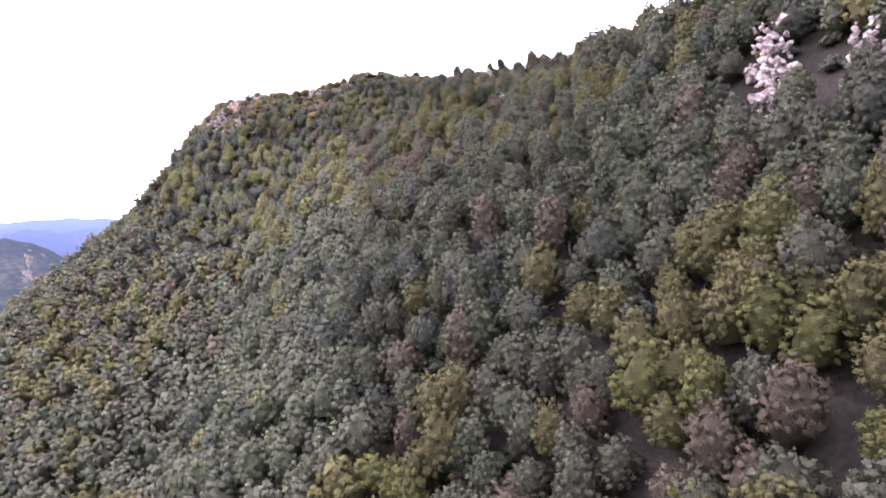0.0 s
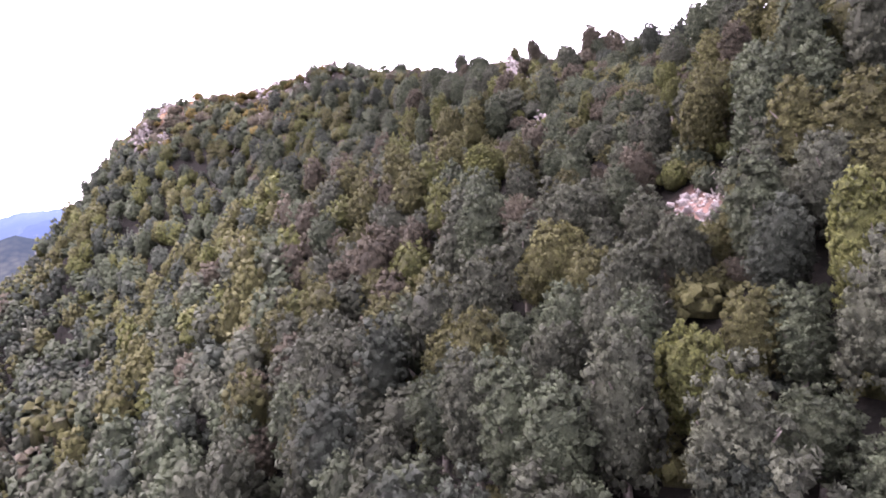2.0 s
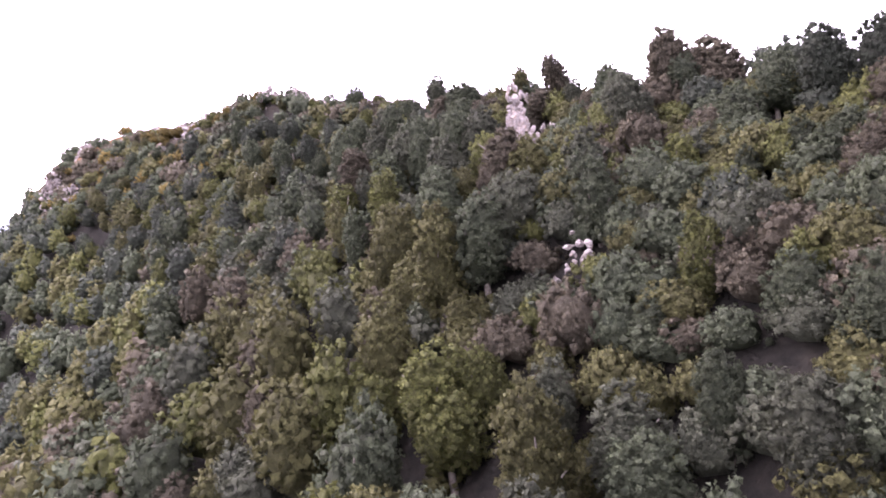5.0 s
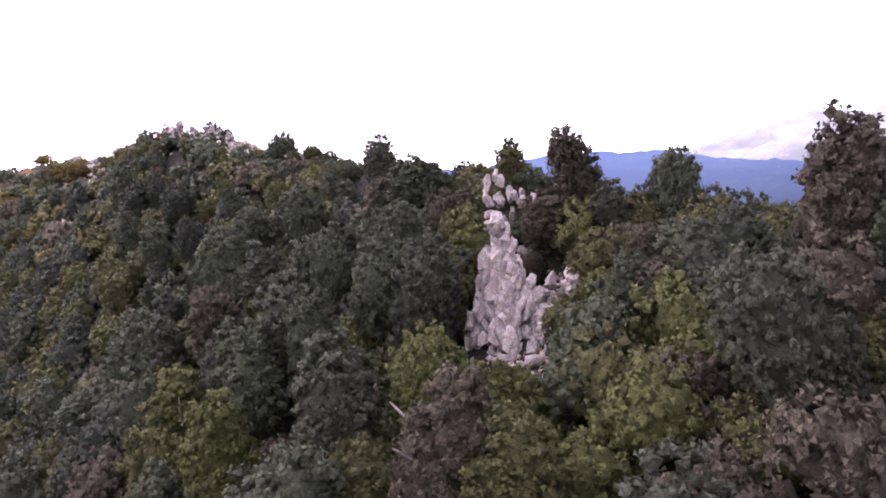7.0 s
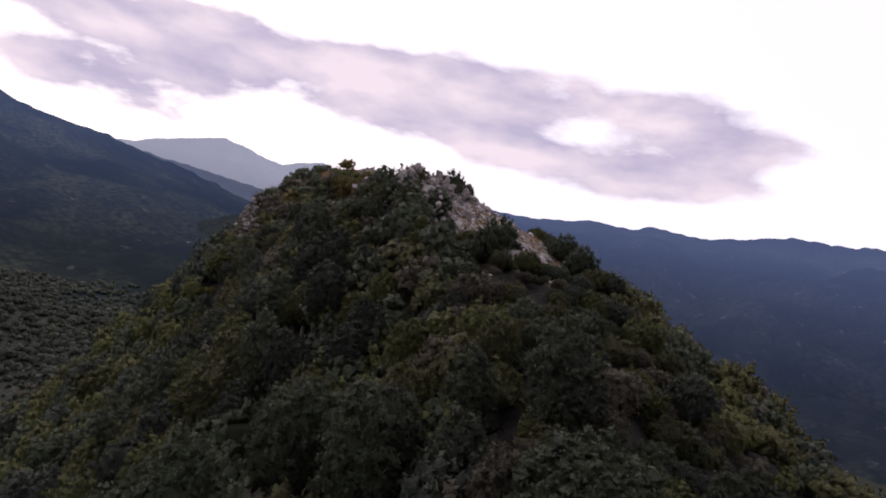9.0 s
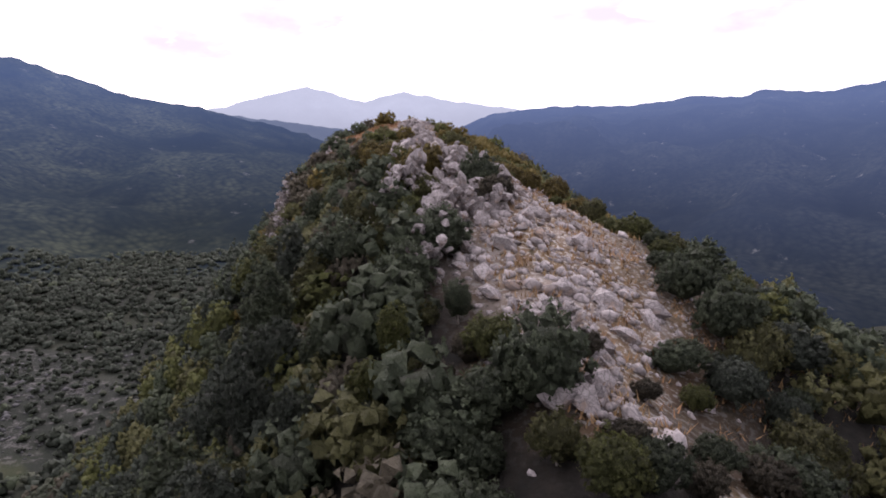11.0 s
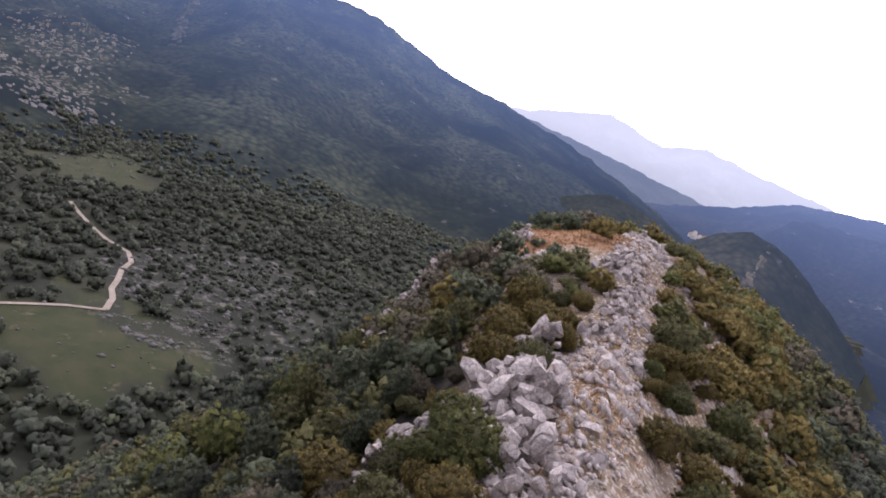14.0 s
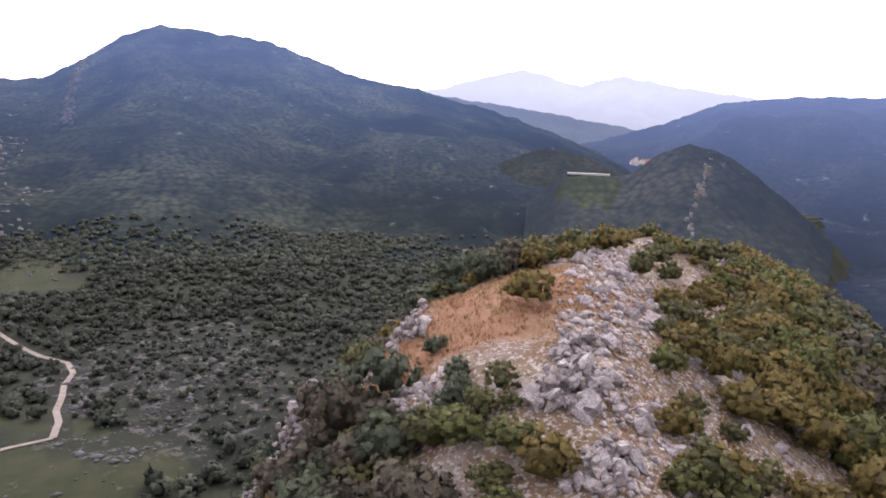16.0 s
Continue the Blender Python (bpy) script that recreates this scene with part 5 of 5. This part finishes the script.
# ---- the valley ----
def build_valley():
    r = np.random.default_rng(53)
    n = 24000
    x, y = r.uniform(-900, -80, n), r.uniform(-60, 760, n)
    far = np.hypot(x + 30, y - 140)
    d, top, along = crest_place(x, y)
    mead, scr = np.maximum(patch(x, y, *MEADOW, 35, 0.6), patch(x, y, *PASTURE, 36, 0.6)), patch(x, y, *SCREE, 37, 0.7)
    keep = (d > 85) & (mead < 0.3) & (r.random(n) > 0.15 * scr) & (far < 820) & (y - 140 < -1.35 * (x + 30)) & (y - 140 > -0.35 * -(x + 30))
    for (ax, ay), (bx, by) in zip(ROAD, ROAD[1:]):
        ex, ey = bx - ax, by - ay
        k = np.clip(((x - ax) * ex + (y - ay) * ey) / (ex * ex + ey * ey), 0, 1)
        keep &= np.hypot(x - ax - k * ex, y - ay - k * ey) > 4.5
    x, y, scr = x[keep], y[keep], scr[keep]
    size = r.uniform(1.0, 2.3, len(x)) * np.where(scr > 0.3, 0.6, 1.0)
    # the wood at the foot of the right-hand slope
    rx, ry = scatter(-260, 330, 90, 760, 8.0, 0.4, r)
    d = crest_place(rx, ry)[0]
    keep = (d < -58) & (d > -330)
    rx, ry = rx[keep], ry[keep]
    x, y, size = np.r_[x, rx], np.r_[y, ry], np.r_[size, r.uniform(1.3, 2.6, len(rx))]
    variants = []
    for i in range(6):
        variants.append(crown_parts(r, 1, 7, 1, 0.85, 0.30, 1.5, 1.2, 8, -0.3, 0.0, 0.3, True))
    # a lighter belt of young trees; elsewhere leaf tints that paint the valley's shade
    pale = np.clip(1.3 - np.hypot((x + 770) / 1.0, (y - 350) / 1.2) / 120, 0, 1) + 0.35 * value_noise(x, y, 70, 47)
    kinds = np.where(r.random(len(x)) < pale, r.choice([0, 5, 1, 5], len(x)), r.choice([7, 7, 5, 7, 7], len(x)))
    soup_of_trees("valley_woodland", "wood and scrub covering the valley floor, darkened for the valley's shade", x, y, size, kinds, variants, r, "woodland", 0.3)
    # the same wood goes on up the foot of the mountain
    az, ks, P = BIG["grid"]
    i = r.integers(np.searchsorted(az, 46), np.searchsorted(az, 104), 6500)
    j = (r.random(6500) ** 1.3 * np.searchsorted(ks, 0.17)).astype(int)
    a, b = r.random((6500, 1)), r.random((6500, 1))
    p = P[i, j] * (1 - a) * (1 - b) + P[i + 1, j] * a * (1 - b) + P[i, j + 1] * (1 - a) * b + P[i + 1, j + 1] * a * b
    p = p[value_noise(p[:, 0], p[:, 1], 60, 131) > r.uniform(-0.9, 0.5, len(p))]
    soup_of_trees("mountain_foot_woodland", "patchy wood on the foot of the mountain, darkened for the valley's shade", p[:, 0], p[:, 1], r.uniform(1.2, 2.4, len(p)), r.choice([7, 7, 7, 5], len(p)), variants, r, "woodland", 0.6, p[:, 2])
    # pale dirt road
    m, nt, bsdf = mat("dirt_road", 0.95)
    nt.links.new(blend(nt, noise_fac(nt, 0.3, 5.0), (0.24, 0.21, 0.185), (0.17, 0.145, 0.12)), bsdf.inputs["Base Color"])
    for line, width, label in ((ROAD, 2.5, "pale winding dirt road on the valley floor"), (ROAD_B, 2.0, "pale dirt track beside the meadow")):
        pts = []
        for (ax, ay), (bx, by) in zip(line, line[1:]):
            for k in range(12):
                pts.append((ax + (bx - ax) * k / 12, ay + (by - ay) * k / 12))
        pts = np.array(pts + [line[-1]])
        pts[1:-1] = (pts[:-2] + 2 * pts[1:-1] + pts[2:]) / 4
        t = np.gradient(pts, axis=0)
        t /= np.linalg.norm(t, axis=1, keepdims=True)
        side = np.stack([-t[:, 1], t[:, 0]], 1) * width / 2
        rows = [pts + side * f for f in (-1, -0.5, 0, 0.5, 1)]
        z0 = height(pts[:, 0], pts[:, 1]) + 0.5
        v = np.concatenate([np.c_[q, np.maximum(height(q[:, 0], q[:, 1]) + 0.35, z0 - 0.2)] for q in rows])
        k = len(pts)
        f = [(c * k + i, c * k + i + 1, (c + 1) * k + i + 1, (c + 1) * k + i) for c in range(4) for i in range(k - 1)]
        tagged(new("road", quads_mesh("road", v, f, [m], smooth=True)), label, "road", kind="structure")


ROAD = [(-440, 80), (-405, 98), (-391, 106), (-374, 119), (-356, 122), (-342, 119), (-325, 119), (-308, 118), (-292, 120), (-277, 119)]
ROAD_B = [(-277, 119), (-274, 106), (-269, 96), (-262, 80), (-250, 60)]
build_valley()


def build_valley_stones():
    """Pale boulders and terrace edges on the valley floor, and a ruined stone enclosure."""
    r = np.random.default_rng(59)
    bv, bf = small_ball(8)
    spots = []
    for cx, cy, rx, ry, n in ((-342, 178, 52, 62, 900), (-270, 148, 26, 24, 260), (-248, 112, 40, 34, 45), (-300, 128, 30, 12, 120), (-440, 120, 60, 50, 220), (-560, 90, 60, 50, 240), (-420, 300, 90, 80, 200), (-620, 250, 120, 120, 300)):
        a, q = r.uniform(0, 2 * np.pi, n), np.sqrt(r.random(n))
        x, y = cx + rx * q * np.cos(a), cy + ry * q * np.sin(a)
        keep = value_noise(x, y, 16, 65) + 0.6 * value_noise(x, y, 6, 66) > r.uniform(-0.5, 0.4, n)
        spots.append(np.stack([x[keep], y[keep]], 1))
    p = np.concatenate(spots)
    z = height(p[:, 0], p[:, 1])
    size = 0.45 + 0.5 * r.pareto(2.6, len(p)).clip(0, 3.0)
    shape = bv[None] * r.uniform(0.6, 1.2, (len(p), len(bv), 1)) * size[:, None, None] * np.array([1.2, 1.2, 0.8])
    v = shape + np.stack([p[:, 0], p[:, 1], z + 0.2 * size], 1)[:, None]
    f = (bf[None] + len(bv) * np.arange(len(p))[:, None, None]).reshape(-1, 3)
    tagged(new("valley_boulders", quads_mesh("valley_boulders", v.reshape(-1, 3), f, [SCAR])), "pale limestone boulders strewn over the valley floor", "boulders", kind="stuff")
    # enclosure
    base = new("stone_enclosure")
    base.matrix_world = pose(-519, 146, ground_at(-519, 146), 0, 0, 8)
    tagged(base, "ruined pale drystone enclosure on the valley floor", "ruin")
    for ax, ay, bx, by in ((-6, -11, 6, -11), (6, -11, 6, 11), (6, 11, -6, 11), (-6, 11, -6, -3), (-6, 2, 2, 2)):
        length, turn = math.hypot(bx - ax, by - ay), math.atan2(by - ay, bx - ax)
        n = max(4, int(length / 1.5))
        vv, ff = [], []
        for i in range(n + 1):
            k, top = length * i / n, 1.3 + 0.5 * r.random()
            vv += [(k, -0.5, -1), (k, 0.5, -1), (k, 0.4, top), (k, -0.4, top)]
        for i in range(n):
            o = 4 * i
            ff += [(o, o + 4, o + 7, o + 3), (o + 1, o + 2, o + 6, o + 5), (o + 3, o + 7, o + 6, o + 2)]
        ff += [(0, 3, 2, 1), (4 * n, 4 * n + 1, 4 * n + 2, 4 * n + 3)]
        ob = new("wall", mesh_from("wall", vv, ff, [SCAR]))
        ob.parent = base
        ob.matrix_parent_inverse = Matrix()
        ob.matrix_local = pose(ax, ay, 0, 0, 0, math.degrees(turn))


# ---- far details ----
def rock_scar(name, label, grid, a0, a1, k0, k1, count, seed, size, stone):
    """Pale bare rock showing through the wood of a far slope."""
    r = np.random.default_rng(seed)
    az, ks, P = grid
    quads = []
    for _ in range(count):
        f = r.random()
        i = int(np.clip(np.searchsorted(az, a0 + (a1 - a0) * f + r.normal() * abs(a1 - a0) * 0.16), 1, len(az) - 2))
        j = int(np.clip(np.searchsorted(ks, k0 + (k1 - k0) * (f if a0 > a1 else r.random())), 1, len(ks) - 2))
        a, b = r.random(), r.random()
        p = P[i, j] * (1 - a) * (1 - b) + P[i + 1, j] * a * (1 - b) + P[i, j + 1] * (1 - a) * b + P[i + 1, j + 1] * a * b
        u = P[i + 1, j] - P[i, j]
        v = P[i, j + 1] - P[i, j]
        u, v = u / np.linalg.norm(u), v / np.linalg.norm(v)
        su, sv = size * r.uniform(0.4, 1.2), size * r.uniform(0.5, 1.8)
        n = np.cross(u, v)
        n = n * np.sign(n[2]) * size * 0.35
        c = [p + u * su * r.uniform(0.6, 1) * x + v * sv * r.uniform(0.6, 1) * y for x, y in ((-1, -1), (1, -1), (1, 1), (-1, 1))]
        top = p + n
        quads += [[c[0], c[1], top, top], [c[1], c[2], top, top], [c[2], c[3], top, top], [c[3], c[0], top, top]]
    tri = np.array(quads)[:, :3].reshape(-1, 3)
    me = quads_mesh(name, tri, np.arange(len(tri)).reshape(-1, 3), [stone])
    tagged(new(name, me), label, "rock face", kind="stuff")


def scar_material():
    m, nt, bsdf = mat("far_limestone", 0.95)
    nt.links.new(blend(nt, noise_fac(nt, 0.05, 5.0), (0.125, 0.122, 0.124), (0.055, 0.055, 0.056)), bsdf.inputs["Base Color"])
    return m


SCAR = scar_material()
build_valley_stones()
# bluish stone and its emission paint the haze before the gully
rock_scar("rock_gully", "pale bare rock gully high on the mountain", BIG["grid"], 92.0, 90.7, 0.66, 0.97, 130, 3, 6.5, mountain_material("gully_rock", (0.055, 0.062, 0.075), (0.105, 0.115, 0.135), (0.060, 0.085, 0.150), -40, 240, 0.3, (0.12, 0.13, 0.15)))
rock_scar("rock_face", "pale bare rock slope on the mountain's flank", BIG["grid"], 96.0, 102.5, 0.14, 0.50, 900, 4, 2.6, SCAR)
rock_scar("rock_scar", "pale rocky scar on the dark hill", BIG["hill"], 40.2, 39.2, 0.55, 0.92, 50, 5, 3, SCAR)


def wall_material(name, colour):
    m, nt, bsdf = mat(name, 0.85)
    nt.links.new(blend(nt, noise_fac(nt, 0.8, 4.0), colour, tuple(0.75 * c for c in colour)), bsdf.inputs["Base Color"])
    return m


PLASTER, TILES, DARK_PANE = wall_material("plaster", (0.62, 0.60, 0.57)), wall_material("roof_tiles", (0.24, 0.13, 0.09)), wall_material("window_dark", (0.04, 0.045, 0.05))


def house(x, y, z, turn, w, l, h):
    base = new("house")
    base.matrix_world = pose(x, y, z, 0, 0, turn)
    tagged(base, "small white plastered house with a tiled roof in the valley", "house", "houses in the valley")

    def piece(name, verts, faces, m):
        ob = new(name, mesh_from(name, verts, faces, [m]))
        ob.parent = base

    a, b = w / 2, l / 2
    piece("wall", [(-a, -b, -2), (a, -b, -2), (a, b, -2), (-a, b, -2), (-a, -b, h), (a, -b, h), (a, b, h), (-a, b, h), (0, -b, h + 0.35 * w), (0, b, h + 0.35 * w)], [(0, 1, 5, 8, 4), (1, 2, 6, 5), (2, 3, 7, 9, 6), (3, 0, 4, 7), (3, 2, 1, 0)], PLASTER)
    e, t = 0.4, 0.25
    up = h + 0.35 * w + 0.1
    piece("roof", [(-a - e, -b - e, h - 0.2), (0, -b - e, up), (a + e, -b - e, h - 0.2), (-a - e, b + e, h - 0.2), (0, b + e, up), (a + e, b + e, h - 0.2), (-a - e, -b - e, h - 0.2 + t), (0, -b - e, up + t), (a + e, -b - e, h - 0.2 + t), (-a - e, b + e, h - 0.2 + t), (0, b + e, up + t), (a + e, b + e, h - 0.2 + t)], [(6, 7, 10, 9), (7, 8, 11, 10), (0, 3, 4, 1), (1, 4, 5, 2), (0, 1, 7, 6), (1, 2, 8, 7), (3, 9, 10, 4), (4, 10, 11, 5), (0, 6, 9, 3), (2, 5, 11, 8)], TILES)
    for k in (-0.5, 0.5):
        c = k * l * 0.5
        piece("window", [(a + 0.03, c - 0.5, 1.0), (a + 0.03, c + 0.5, 1.0), (a + 0.03, c + 0.5, 2.2), (a + 0.03, c - 0.5, 2.2), (a - 0.1, c - 0.5, 1.0), (a - 0.1, c + 0.5, 1.0), (a - 0.1, c + 0.5, 2.2), (a - 0.1, c - 0.5, 2.2)], [(0, 1, 2, 3), (0, 4, 5, 1), (1, 5, 6, 2), (2, 6, 7, 3), (3, 7, 4, 0)], DARK_PANE)


def on_far(azim, dist, z):
    return CENTRE[0] - math.sin(radians(azim)) * dist, CENTRE[1] + math.cos(radians(azim)) * dist, z


def build_far_details():
    r = np.random.default_rng(67)
    for k in range(12):
        az_k = 45.6 - 2.6 * (k / 11) + r.uniform(-0.2, 0.2)
        dist = 1500 + r.uniform(-60, 60)
        x, y, z = on_far(az_k, dist, CENTRE[2] + dist * math.tan(radians(-0.9 + r.uniform(-0.25, 0.2))))
        house(x, y, z, r.uniform(0, 180), r.uniform(8, 12), r.uniform(10, 16), r.uniform(5, 8))
    # pale road along the saddle
    m = wall_material("saddle_road_gravel", (0.42, 0.40, 0.36))
    v, f = [], []
    for i in range(25):
        a = 47.2 + 3.6 * i / 24
        for dist, dz in ((752, 0.0), (758, 0.3), (758, -2.0), (752, -2.0)):
            x, y, z = on_far(a, dist, 0)
            v.append((x, y, CENTRE[2] + 758 * math.tan(radians(-1.75)) + dz))
    for i in range(24):
        for c in range(4):
            f.append((4 * i + c, 4 * i + (c + 1) % 4, 4 * i + 4 + (c + 1) % 4, 4 * i + 4 + c))
    tagged(new("saddle_road", mesh_from("saddle_road", v, f, [m])), "pale straight road across the saddle between hills", "road", kind="structure")


build_far_details()


def dead_log(x, y, turn, tilt, length, radius):
    """A bleached dead trunk with broken limbs."""
    r = np.random.default_rng(int(abs(x * 100)))
    base = new("dead_trunk")
    base.matrix_world = pose(x, y, ground_at(x, y) + 0.1, tilt, 0, turn)
    tagged(base, "bleached grey dead trunk on the bare slip", "dead tree", "dead wood on the slip")
    m = DEADWOOD

    def limb(name, a, b, ra, rb):
        a, b = Vector(a), Vector(b)
        d = (b - a).normalized()
        u = d.orthogonal().normalized()
        w = d.cross(u)
        v, f = [], []
        for i in range(6):
            k = i / 5
            c = a.lerp(b, k) + u * 0.05 * length * math.sin(3 * k + x)
            rad = (ra + (rb - ra) * k) * r.uniform(0.85, 1.15)
            v += [tuple(c + (u * math.cos(j * math.pi / 3) + w * math.sin(j * math.pi / 3)) * rad) for j in range(6)]
        for i in range(5):
            f += [(6 * i + j, 6 * i + (j + 1) % 6, 6 * i + 6 + (j + 1) % 6, 6 * i + 6 + j) for j in range(6)]
        f += [tuple(range(5, -1, -1)), tuple(range(30, 36))]
        ob = new(name, mesh_from(name, v, f, [m]))
        ob.parent = base

    limb("stem", (0, 0, -0.2), (0, 0, length), radius, radius * 0.45)
    for k in range(3):
        h = length * (0.4 + 0.18 * k)
        w = 2.1 * k + x
        limb("branch", (0, 0, h), (0.35 * length * math.cos(w), 0.35 * length * math.sin(w), h + 0.3 * length), radius * 0.45, radius * 0.15)


def deadwood_material():
    m, nt, bsdf = mat("dead_wood", 0.85)
    nt.links.new(blend(nt, noise_fac(nt, 6.0, 5.0), (0.40, 0.37, 0.35), (0.24, 0.21, 0.19)), bsdf.inputs["Base Color"])
    return m


DEADWOOD = deadwood_material()
dead_log(11.3, 71.7, 30, 18, 1.3, 0.05)
dead_log(11.6, 72.9, 120, -12, 1.0, 0.045)
dead_log(9.3, 69.6, 200, 25, 1.1, 0.035)
